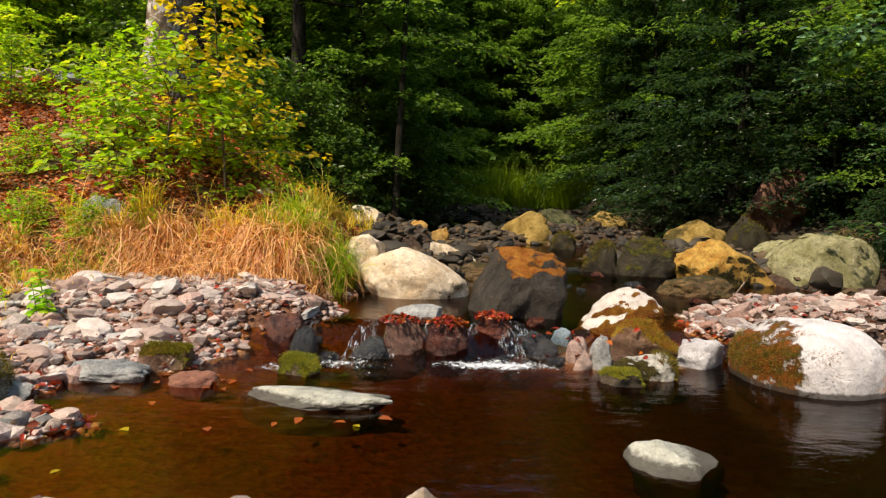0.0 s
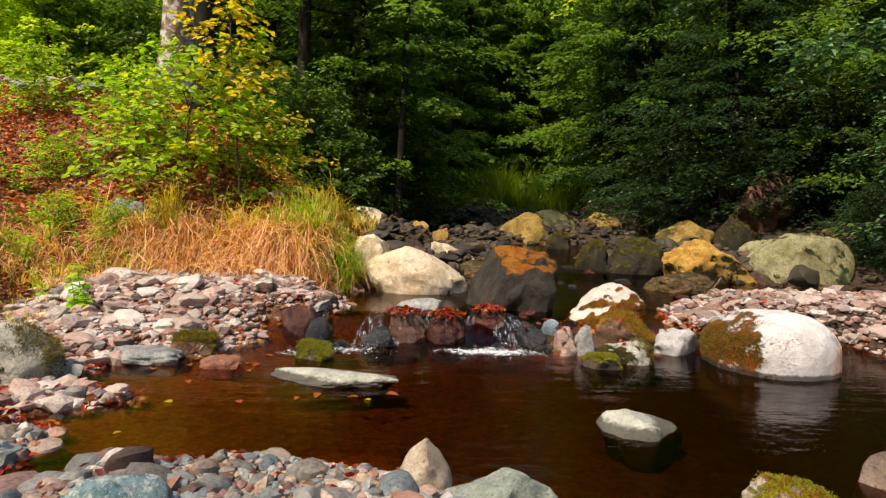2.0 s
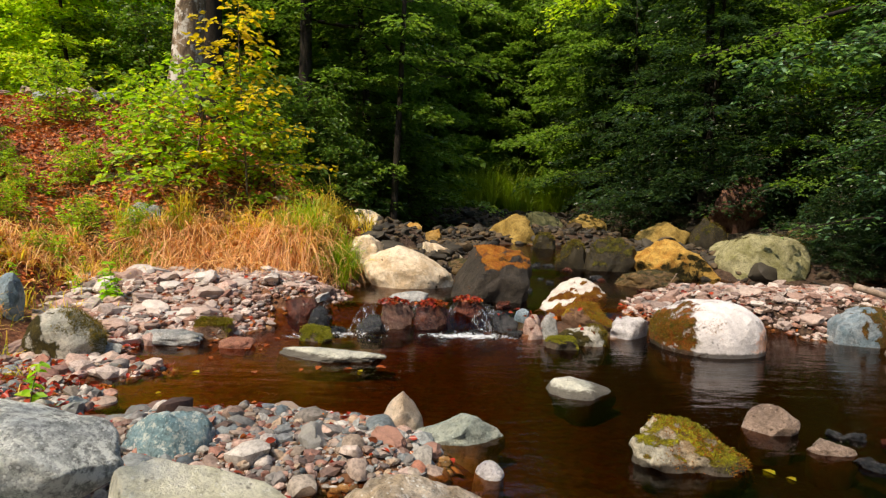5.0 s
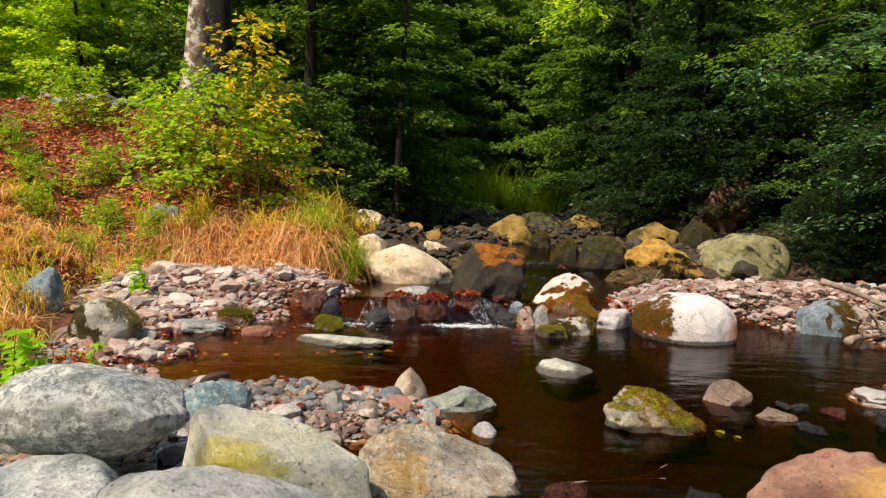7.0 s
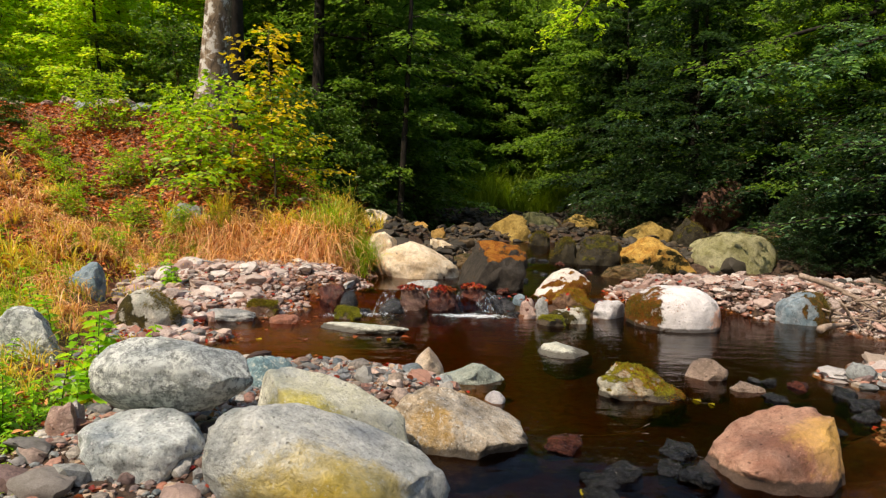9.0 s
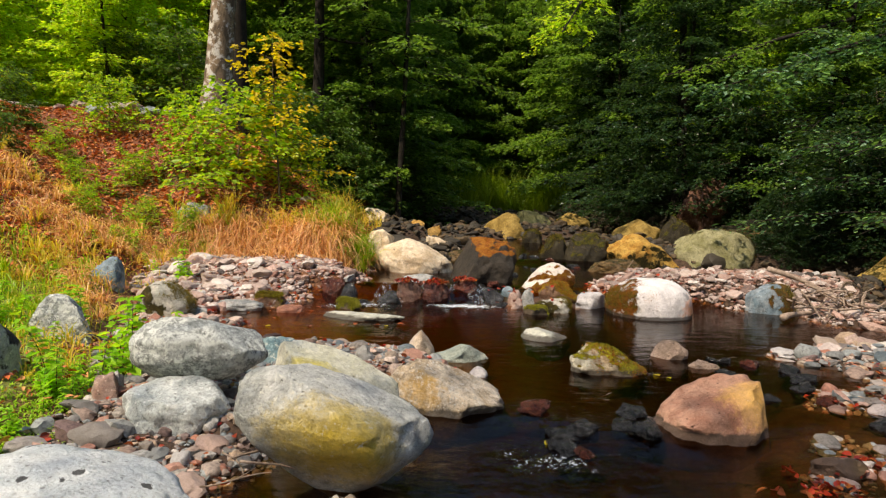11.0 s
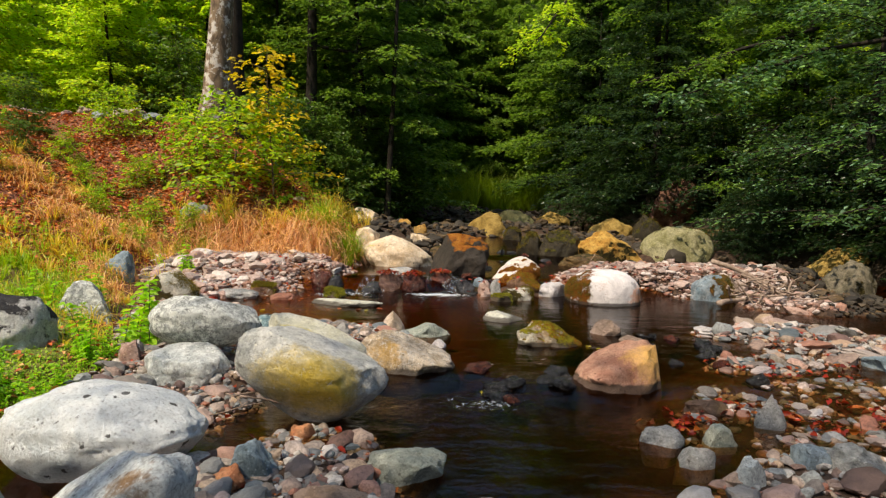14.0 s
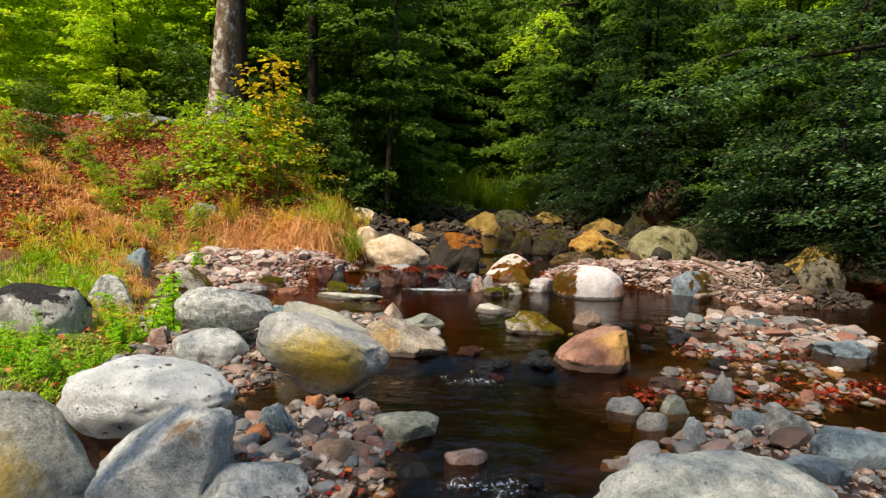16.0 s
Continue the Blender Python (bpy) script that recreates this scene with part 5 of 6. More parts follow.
def tufts(name, spots, count, per, length, mat, label, seed, lean=0.8, droop=1.0, width=0.004, tangle=0.04):
    """Clumps of long blades that arch outward from their root."""
    r = np.random.default_rng(seed)
    cx, cy = around(spots)(r, count)
    size = np.repeat(r.uniform(0.6, 1.3, count), per)
    n = count * per
    a = r.uniform(0, 2 * np.pi, n)
    x, y = np.repeat(cx, per) + 0.05 * np.cos(a), np.repeat(cy, per) + 0.05 * np.sin(a)
    B = np.stack([x, y, ground_parts(x, y)[0] - 0.02], 1)
    L = (length * size * r.uniform(0.5, 1.2, n))[:, None]
    out = np.stack([np.cos(a), np.sin(a) - 0.25, np.zeros(n)], 1) * (lean * r.uniform(0.15, 1.2, n))[:, None]
    dr = droop * r.uniform(0.5, 1.3, n)[:, None]
    S = np.stack([-np.sin(a), np.cos(a), r.normal(0, 0.4, n)], 1) * width
    wig = r.normal(0, tangle, (n, 3))
    rows = []
    for s, wd in ((0, 1), (0.25, 1.0), (0.5, 0.8), (0.75, 0.55), (1.0, 0.1)):
        c = B + np.array([0, 0, 1.0]) * L * (1.15 * s - dr * s ** 2.4) + out * L * s ** 1.4 + wig * L * math.sin(s * 5)
        rows += [c - S * wd, c + S * wd]
    V = np.stack(rows, 1).reshape(-1, 3)
    i = np.arange(n)[:, None] * 10
    F = np.concatenate([i + np.array([k, k + 1, k + 3, k + 2]) for k in (0, 2, 4, 6)], 1).reshape(-1, 4)
    ob = new(name, quads(name, V, F))
    ob.data.materials.append(MATS[mat])
    return tagged(ob, label, "grass", kind="stuff")


MOUND = [(-2.6, 7.0, .4, .08), (-2.0, 7.0, .3, .08), (-3.3, 6.75, .2, .12), (-2.9, 6.78, .25, .12), (-2.4, 6.82, .25, .12), (-1.95, 6.85, .22, .12), (-2.2, 6.7, .3, .1)]
tufts("dry_grass", MOUND, 150, 60, 0.62, "grass_dry", "withered straw-coloured grass hanging over the turf mound", 1, 0.95, 1.6, 0.0055, 0.11)
tufts("dry_grass", [(-2.7, 6.72, .35, .08), (-2.1, 6.75, .3, .08), (-3.3, 6.7, .25, .1)], 60, 50, 0.80, "grass_dry", "bleached hay hanging down the front of the mound", 11, 0.8, 2.0, 0.006, 0.13)
tufts("dry_grass", [(-4.6, 6.2, .4, .3), (-5.0, 5.2, .5, .5), (-4.2, 6.6, .3, .15)], 40, 45, 0.40, "grass_dry", "withered straw-coloured grass at the foot of the bank", 7, 0.9, 1.2)
tufts("golden_grass", [(-3.0, 7.05, .5, .12), (-2.2, 7.1, .4, .12), (-3.7, 6.95, .4, .15), (-1.6, 7.0, .2, .12)], 24, 30, 0.62, "grass_gold", "tall golden grass on the bank", 2, 0.55, 0.6, 0.0055)
tufts("green_grass", [(-1.55, 7.0, .18, .12), (-1.3, 6.85, .12, .1), (-1.9, 7.15, .2, .15), (-4.0, 6.7, .4, .15)], 54, 40, 0.52, "grass_green", "fresh green grass on the bank", 3, 0.6, 0.75, 0.0055)
tufts("golden_grass", [(-3.4, 0.2, .3, .3), (-2.9, 1.3, .25, .3), (-3.6, 2.4, .4, .5), (-4.4, 4.0, .4, .5)], 46, 26, 0.26, "grass_gold", "short golden grass beside the boulders", 9, 0.8, 0.8)
tufts("golden_grass", [(-4.6, 3.2, .5, .5), (-5.6, 4.2, .8, .6), (-4.4, 5.2, .35, .5), (-6.2, 5.4, .7, .5), (-5.2, 6.4, .6, .4), (-7.4, 6.4, .6, .6)], 44, 26, 0.40, "grass_gold", "tussocks of golden grass on the lower slope", 15, 0.75, 0.8, 0.006)
tufts("dry_grass", [(-4.7, 5.4, .4, .4), (-5.6, 5.6, .5, .3), (-6.6, 6.2, .5, .4), (-4.3, 6.3, .3, .3)], 60, 40, 0.42, "grass_dry", "dead brown grass on the lower slope", 18, 0.9, 1.1, 0.006)
tufts("green_grass", [(-4.2, 2.2, .4, .5), (-4.8, 3.4, .4, .5)], 40, 26, 0.36, "grass_green", "tussocks of green grass on the lower slope", 16, 0.7, 0.8, 0.006)
tufts("golden_grass", [(-1.9, 9.6, .25, .3), (-1.75, 10.6, .2, .3)], 26, 26, 0.5, "grass_gold", "brownish grass above the upper pool", 17, 0.6, 0.6, 0.007)
tufts("dry_grass", [(-3.75, 3.35, .2, .3), (-4.0, 3.9, .2, .25)], 14, 40, 0.32, "grass_dry", "dead grass at the edge of the terrace", 19, 0.8, 1.0, 0.005)
tufts("green_grass", [(-3.7, 3.3, .25, .35)], 10, 30, 0.28, "grass_gold", "golden green grass at the edge of the terrace", 20, 0.7, 0.8, 0.005)
tufts("grass_stalk", [(-1.9, 7.3, .3, .15), (-1.4, 7.3, .2, .15), (-2.6, 7.4, .4, .2)], 12, 5, 1.05, "grass_gold", "tall seeding grass stalks above the mound", 8, 0.35, 0.45, 0.003)
blades("golden_grass", 1300, around([(-3.4, 1.6, .4, .6), (-4.2, 3.0, .5, .8), (-5.2, 4.8, .8, .8), (-4.6, 4.4, .4, .6), (-6.5, 6.0, .9, .7)]), 0.24, 0.5, "grass_gold", "short golden grass on the terrace", 6, 0.005, 0.5)
blades("green_grass", 3600, around([(-3.9, 1.9, .4, .5), (-4.4, 3.0, .5, .8), (-5.2, 4.8, .7, .8), (-3.8, 1.2, .3, .3)]), 0.16, 0.5, "grass_green", "short green grass beside the boulders", 4, 0.006, 0.4)
blades("green_grass", 8000, around([(-2.75, 0.1, .3, .25), (-3.3, -0.1, .4, .3), (-2.3, -0.15, .15, .25), (-2.35, 0.7, .12, .4), (-2.6, 1.4, .15, .4), (-3.0, -0.5, .4, .3)]), 0.08, 0.7, "grass_fresh", "short lime-green grass beside the boulders", 14, 0.006, 0.6)
tufts("far_grass", [(2.2, 21.6, .8, .5), (3.4, 21.6, .7, .5), (1.4, 21.8, .5, .5), (4.4, 22, .4, .4)], 210, 40, 1.6, "grass_shade", "tall soft green grass at the end of the stream", 5, 0.45, 0.5, 0.012)
# a tall tree beside the lower pool, outside the view, added only to shade it
put(tree("beech_tree", 57, 9.6, 0.24, 5.6, lambda u: 5.6 * (1 - 0.3 * u), 16, 150, 0.15, "leaf_forest", "bark_beech", "unseen beech added to shade the lower pool with its long limbs", 0.2, 0.12, 0.01, facing=math.radians(8), simple=True), -4.4, -4.9)
# stems that stand in front of the dark wood
for x, y, r, sd, bk in ((-1.15, 14.0, 0.10, 81, "bark_dark"), (-3.6, 14.4, 0.20, 82, "bark_dark"), (-2.8, 19.0, 0.24, 83, "bark_beech"), (7.4, 15.0, 0.16, 84, "bark_dark"), (-8.6, 16.6, 0.14, 85, "bark_dark")):
    put(tree("beech_tree", sd, 12, r, 4.5, lambda u: 3.0 * (1 - 0.5 * u), 24, 150, 0.16, "leaf_forest", bk, "slender tree with a bare lower trunk in the wood", 0.3, 0.3, 0.012, simple=True), x, y)


hazel = tree("shrub", 64, 2.3, 0.03, 0.05, lambda u: 1.4 * (1 - 0.45 * u), 50, 70, 0.13, "leaf_dusk", "twig", "mid-green leafy shrub on the edge of the wood", 0.2, 0.35, 0.05, category="shrub", simple=True, vary=0.5, tilt=0.6)
put(hazel, -2.1, 12.4, 0, 0.8)
for x, y, s, a in ((-2.8, 12.6, 0.9, 70), (-2.4, 14.6, 1.1, 170), (-3.6, 11.6, 0.9, 20), (-0.9, 16.0, 1.3, 40), (-3.2, 16.5, 1.5, 100), (-3.2, 12.9, 1.0, 140), (-1.6, 15.2, 1.0, 300), (-6.6, 12.4, 1.0, 20), (-8.2, 12.8, 0.9, 80), (-0.9, 17.5, 1.2, 10), (-2.2, 17.0, 1.2, 80), (-8.4, 8.8, 0.5, 50), (-7.4, 7.2, 0.3, 10)):
    again(hazel, x, y, a, s)


def bough(points, radius, twigs, leaf, leaf_mat, label, seed, drop=0.35):
    """A branch that reaches into the view, with leafy side twigs."""
    r = np.random.default_rng(seed)
    root = tagged(new("branch"), label, "branch")
    pts = np.array(points, float)
    part("limb", tube_mesh("limb", [(pts, np.linspace(radius, radius * 0.25, len(pts)))], 7), "bark_dark", root)
    P, D, lines = [], [], []
    for i in range(twigs):
        s = r.uniform(0.35, 1.0) * (len(pts) - 1)
        b0 = np.array([np.interp(s, range(len(pts)), pts[:, k]) for k in range(3)])
        a = r.uniform(0, 2 * np.pi)
        p, d, ln = fan(r, b0, unit(np.array([math.cos(a), math.sin(a), r.normal(-0.1, 0.2)])), r.uniform(0.4, 1.0), 46, drop)
        P.append(p), D.append(d), lines.extend(ln)
    if twigs:
        P, D = np.concatenate(P), np.concatenate(D)
        tagged(part("twig", tube_mesh("twig", lines, 4), "bark_dark", root), kind="stuff")
        part("foliage", leaf_mesh("foliage", P, D, leaf * r.uniform(0.7, 1.2, len(P)), 0.4, r), leaf_mat, root)
    return root


bough([(4.4, 13.0, 7.2), (3.6, 11.4, 6.6), (3.0, 10.2, 5.7), (2.5, 9.4, 4.9)], 0.05, 16, 0.11, "leaf_bright", "leafy lime-green branch hanging over the stream", 91)
bough([(-3.6, 14.4, 6.0), (-2.6, 14.6, 5.9), (-1.9, 14.6, 5.85), (-1.2, 14.5, 5.1), (-0.5, 14.4, 4.7), (0.3, 14.3, 4.55)], 0.055, 4, 0.12, "leaf_forest", "bare dark branch reaching out over the stream", 92)
bough([(9.0, 7.0, 4.6), (7.6, 7.4, 4.4), (6.2, 7.6, 3.9), (5.0, 7.6, 3.5)], 0.05, 26, 0.12, "leaf_blue", "leafy blue-green branch hanging over the gravel bar", 93)
bough([(10.0, 11.4, 6.0), (7.8, 11.0, 5.3), (6.2, 11.0, 4.65), (5.2, 10.9, 4.4)], 0.06, 14, 0.11, "leaf_forest", "dark limb with thin green leaves above the upper pool", 94)
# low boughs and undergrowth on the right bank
# undergrowth takes the leaf colour that is darkened for shade
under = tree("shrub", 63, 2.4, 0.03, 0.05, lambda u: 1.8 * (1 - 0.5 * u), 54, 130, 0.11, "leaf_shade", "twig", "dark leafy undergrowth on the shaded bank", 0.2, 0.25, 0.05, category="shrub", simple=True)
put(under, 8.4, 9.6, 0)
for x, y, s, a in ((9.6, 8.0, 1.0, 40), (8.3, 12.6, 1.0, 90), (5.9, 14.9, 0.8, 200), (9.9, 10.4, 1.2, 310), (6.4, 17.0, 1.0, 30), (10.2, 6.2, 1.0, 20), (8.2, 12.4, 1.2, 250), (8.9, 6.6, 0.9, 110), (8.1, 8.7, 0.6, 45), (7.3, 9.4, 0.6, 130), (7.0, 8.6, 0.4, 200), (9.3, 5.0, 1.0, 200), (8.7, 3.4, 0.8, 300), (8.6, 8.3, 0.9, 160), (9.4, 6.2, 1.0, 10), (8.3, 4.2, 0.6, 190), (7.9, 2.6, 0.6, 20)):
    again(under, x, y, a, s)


# ---- herbs in the grass ----
def herb(seed, height, leaf, pairs):
    """An upright weed: a stem with pairs of broad leaves."""
    r = np.random.default_rng(seed)
    root = tagged(new("herb"), "fresh green leafy weed growing beside the stones", "plant", "weeds on the bank")
    lean = r.normal(0, 0.12, 2)
    zz = np.linspace(-0.03, height, 6)
    line = np.stack([lean[0] * zz * zz / height, lean[1] * zz * zz / height, zz], 1)
    part("stem", tube_mesh("stem", [(line, np.linspace(0.005, 0.002, 6))], 5), "twig", root)
    P, D, L = [], [], []
    for i in range(pairs):
        z = height * (0.15 + 0.85 * i / (pairs - 1))
        for k in range(2 if i < pairs - 1 else 4):
            a = i * 1.57 + k * (math.pi if i < pairs - 1 else math.pi / 2) + r.normal(0, 0.3)
            P.append((np.interp(z, zz, line[:, 0]), np.interp(z, zz, line[:, 1]), z))
            D.append((math.cos(a), math.sin(a), r.normal(0.15, 0.2)))
            L.append(leaf * r.uniform(0.6, 1.1) * (1 - 0.4 * i / pairs))
    part("foliage", leaf_mesh("foliage", np.array(P), np.array(D), np.array(L), 0.25, r, 0.55, 0.3), "leaf_fresh", root)
    return root


HERBS = [herb(100 + k, h, lf, n) for k, (h, lf, n) in enumerate(((0.34, 0.12, 9), (0.44, 0.13, 11), (0.26, 0.10, 8), (0.54, 0.14, 12)))]
rh = np.random.default_rng(9)
hspots = [(-3.5 + 0.05, 4.95), (-3.42, 5.0), (-3.3, 4.9)]
for cx, cy, sx, sy, n in ((-2.25, 1.3, 0.10, 0.3, 10), (-2.45, 0.75, 0.12, 0.12, 6), (-2.9, 0.15, 0.35, 0.2, 8), (-3.4, 2.2, 0.4, 0.6, 12), (-4.6, 4.6, 0.5, 0.6, 12), (-5.2, 6.6, 0.7, 0.5, 16), (-6.0, 8.6, 0.8, 0.7, 14), (-4.6, 7.4, 0.5, 0.4, 10), (-6.8, 7.6, 0.8, 0.8, 10), (-3.9, 6.8, 0.4, 0.2, 8), (-2.2, 7.4, 0.5, 0.3, 8)):
    hspots += [(cx + rh.normal(0, sx), cy + rh.normal(0, sy)) for _ in range(n)]
for i, (x, y) in enumerate(hspots):
    if i < 4:
        put(HERBS[i], x, y, 40 * i, 1.0, 0.0)
    else:
        again(HERBS[rh.integers(0, 4)], x, y, rh.uniform(0, 360), rh.uniform(0.8, 1.15) if i < 14 else rh.uniform(0.4, 0.75), 0.0)
# low leafy ground cover round the boulders of the terrace
for cx, cy, sx, sy, n in ((-2.6, -0.15, 0.28, 0.22, 44), (-3.1, -0.1, 0.3, 0.25, 24), (-2.3, 0.45, 0.08, 0.4, 16), (-2.45, 1.5, 0.12, 0.3, 12)):
    for _ in range(n):
        x, y = cx + rh.normal(0, sx), cy + rh.normal(0, sy)
        if not any(abs(x - a) < w and abs(y - b) < d for a, b, w, d, _ in ROCKS):
            again(HERBS[rh.integers(0, 3)], x, y, rh.uniform(0, 360), rh.uniform(0.28, 0.55), 0.0)


# ---- gravel, litter, sticks ----
def scatter(rng, n, box, test):
    x, y = rng.uniform(box[0], box[1], n), rng.uniform(box[2], box[3], n)
    z, bank, hump, level = ground_parts(x, y)
    k = test(x, y, z, bank, hump, level, rng)
    return x[k], y[k], z[k]


PEB = {lv: np.array([rock_points(lv, 200 + k, 0.9, 3 + k % 3, 1.1)[0] for k in range(18)]) for lv in (1, 2)}


def gravel(name, rng, x, y, z, size, label, mat="pebbles", level=2):
    """Many small pebbles in one sheet."""
    n = len(x)
    base = PEB[level][rng.integers(0, 18, n)]
    s = size * np.exp(rng.normal(0, 0.45, n))
    sc = np.stack([s * rng.uniform(0.8, 1.3, n), s * rng.uniform(0.7, 1.0, n), s * rng.uniform(0.4, 0.75, n)], 1) / 2
    a = rng.uniform(0, 2 * np.pi, n)
    b = base * sc[:, None]
    tilt = rng.normal(0, 0.25, n)
    bx, by, bz = b[..., 0], b[..., 1], b[..., 2]
    bz2 = bz + tilt[:, None] * bx
    V = np.stack([bx * np.cos(a)[:, None] - by * np.sin(a)[:, None] + x[:, None], bx * np.sin(a)[:, None] + by * np.cos(a)[:, None] + y[:, None], bz2 + (z + sc[:, 2] * 0.45)[:, None]], 2).reshape(-1, 3)
    F = (np.arange(n)[:, None, None] * base.shape[1] + np.array(SPHERES[level][1])[None]).reshape(-1, 3)
    ob = new(name, quads(name, V, F))
    if level > 1:
        ob.data.shade_smooth()
        ob.data.set_sharp_from_angle(angle=radians(38))
    else:
        ob.data.shade_flat()
    ob.data.materials.append(MATS[mat])
    return tagged(ob, label, "gravel", kind="stuff")


rng = np.random.default_rng(77)
dry = lambda x, y, z, bank, hump, level, r: (z > level - 0.05) & (bank < 0.5) & (r.uniform(size=len(x)) < 0.9)
proud = lambda x, y, z, bank, hump, level, r: (z > level - 0.036) & (bank < 0.5)
gravel("gravel", rng, *scatter(rng, 9500, (-4.6, -0.9, 2.9, 6.9), dry), 0.058, "pale pinkish pebbles on the beach below the bank", "pebbles_pale", 1)
gravel("gravel", rng, *scatter(rng, 5960, (-3.6, 1.0, -4.2, 3.4), dry), 0.065, "mixed pebbles round the foreground boulders")
gravel("gravel", rng, *scatter(rng, 19900, (-3.6, 1.0, -4.2, 3.4), dry), 0.034, "small chips of stone round the foreground boulders", "pebbles", 1)
gravel("gravel", rng, *scatter(rng, 7600, (2.2, 5.9, 3.6, 6.9), dry), 0.058, "pale pinkish pebbles on the gravel bar", "pebbles_pale", 1)
# cobble tones reused here to put the boughs' shade into the colour
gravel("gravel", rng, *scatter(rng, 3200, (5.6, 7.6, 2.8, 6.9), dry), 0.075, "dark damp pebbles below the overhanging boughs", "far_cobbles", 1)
gravel("gravel", rng, *scatter(rng, 9000, (-2.3, 1.0, 0.5, 2.7), dry), 0.03, "small chips of stone on the island", "pebbles", 1)
gravel("gravel", rng, *scatter(rng, 5860, (1.3, 6.9, -4.4, 2.9), proud), 0.062, "mixed pebbles on the low gravel bar")
gravel("gravel", rng, *scatter(rng, 11700, (1.3, 6.9, -4.4, 2.9), proud), 0.034, "small chips of stone on the low gravel bar", "pebbles", 1)
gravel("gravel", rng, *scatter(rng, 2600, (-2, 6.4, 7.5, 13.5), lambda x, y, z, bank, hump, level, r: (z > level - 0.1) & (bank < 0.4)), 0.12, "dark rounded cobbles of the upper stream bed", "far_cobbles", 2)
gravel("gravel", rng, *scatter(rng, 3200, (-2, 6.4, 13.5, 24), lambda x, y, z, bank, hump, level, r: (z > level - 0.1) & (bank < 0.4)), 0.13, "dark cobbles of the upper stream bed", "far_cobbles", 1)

LOOSE = [mesh_of("stone", rock_points(3, 300 + k, 0.9, 2 + k % 4, 1.1)[0] * np.array([0.5, 0.4, 0.27]), SPHERES[3][1], MATS["loose_stone"], 26) for k in range(16)]
LOOSE_PALE = [me.copy() for me in LOOSE]
for me in LOOSE_PALE:
    me.materials[0] = MATS["loose_pale"]


def loose(count, box, test, lo, hi, label, group, seed, name="stone", thin=1.0, kinds=LOOSE):
    """Single stones that lie on the gravel."""
    r = np.random.default_rng(seed)
    x, y, z = scatter(r, count, box, test)
    for px, py, pz in zip(x, y, z):
        if any(abs(px - a) < w * 0.9 and abs(py - b) < d * 0.9 for a, b, w, d, _ in ROCKS):
            continue
        s = lo * (hi / lo) ** (r.uniform() ** 1.6)
        ob = new(name, kinds[r.integers(0, len(kinds))])
        ob.matrix_world = pose(px, py, pz + s * 0.10, r.normal(0, 12), r.normal(0, 12), r.uniform(0, 360)) @ Matrix.Diagonal((s * r.uniform(0.9, 1.35), s, s * thin * r.uniform(0.8, 1.3), 1))
        tagged(ob, label, "stone", group)


def riffle(n, box, seed):
    r = np.random.default_rng(seed)
    for px, py in zip(r.uniform(box[0], box[1], n), r.uniform(box[2], box[3], n)):
        if any(abs(px - a) < w and abs(py - b) < d for a, b, w, d, _ in ROCKS):
            continue
        s = r.uniform(0.12, 0.26)
        ob = new("stone", DARK_STONES[r.integers(0, 6)])
        ob.matrix_world = pose(px, py, float(water_level(px, py)) - s * r.uniform(0.02, 0.12), r.normal(0, 10), r.normal(0, 10), r.uniform(0, 360)) @ Matrix.Diagonal((s, s, s, 1))
        tagged(ob, "dark wet stone standing in the riffle", "stone", "stones of the riffle")


DARK_STONES = [mesh_of("stone", rock_points(3, 330 + k, 0.82, 7, 1.5)[0] * np.array([0.5, 0.4, 0.3]), SPHERES[3][1], MATS["wetdark" if k % 3 else "wet"], 26) for k in range(6)]
riffle(9, (0.45, 1.45, 0.2, 0.9), 1)
riffle(6, (0.2, 1.5, -1.9, -1.3), 2)
riffle(14, (2.4, 3.6, 0.6, 2.2), 3)
riffle(16, (-1.3, 1.0, 4.55, 5.4), 4)
riffle(22, (1.2, 3.4, 6.6, 9.6), 5)
loose(240, (-2.2, 0.7, -2.0, 2.5), dry, 0.08, 0.24, "rounded stone among the pebbles of the island", "stones of the island", 1, "cobble")
loose(170, (1.3, 5.5, -2.7, -0.5), proud, 0.10, 0.27, "rounded stone on the low gravel bar", "stones of the low bar", 2, "cobble", 0.8)
loose(90, (1.7, 4.6, -0.5, 0.9), proud, 0.09, 0.24, "flat stone in the shallows of the low bar", "stones of the low bar", 22, "cobble", 0.6)
loose(190, (2.8, 5.7, 0.9, 3.2), proud, 0.11, 0.34, "flat stone on the low gravel bar", "stones of the low bar", 23, "cobble", 0.6)
loose(230, (-4.3, -1.1, 3.2, 6.6), dry, 0.11, 0.34, "pale stone on the beach below the bank", "stones of the beach", 3, "stone", 0.75, LOOSE_PALE)
loose(200, (2.3, 6.0, 4.0, 6.8), dry, 0.10, 0.30, "pale stone on the gravel bar", "stones of the gravel bar", 4, "stone", 0.7, LOOSE_PALE)


def litter(name, n, box, test, size, mat, label, seed):
    """Fallen leaves."""
    r = np.random.default_rng(seed)
    x, y, z = scatter(r, n, box, test)
    z = np.maximum(z, water_level(x, y) - 0.004)
    a = r.uniform(0, 2 * np.pi, len(x))
    D = np.stack([np.cos(a), np.sin(a), r.normal(0, 0.25, len(x))], 1)
    ob = new(name, leaf_mesh(name, np.stack([x, y, z + 0.012 + r.uniform(0, 0.03, len(x))], 1), D, size * r.uniform(0.6, 1.2, len(x)), 0.5, r, 0.6, 0.25, n > 5000))
    ob.data.materials.append(MATS[mat])
    tagged(ob, label, "leaves", kind="stuff")


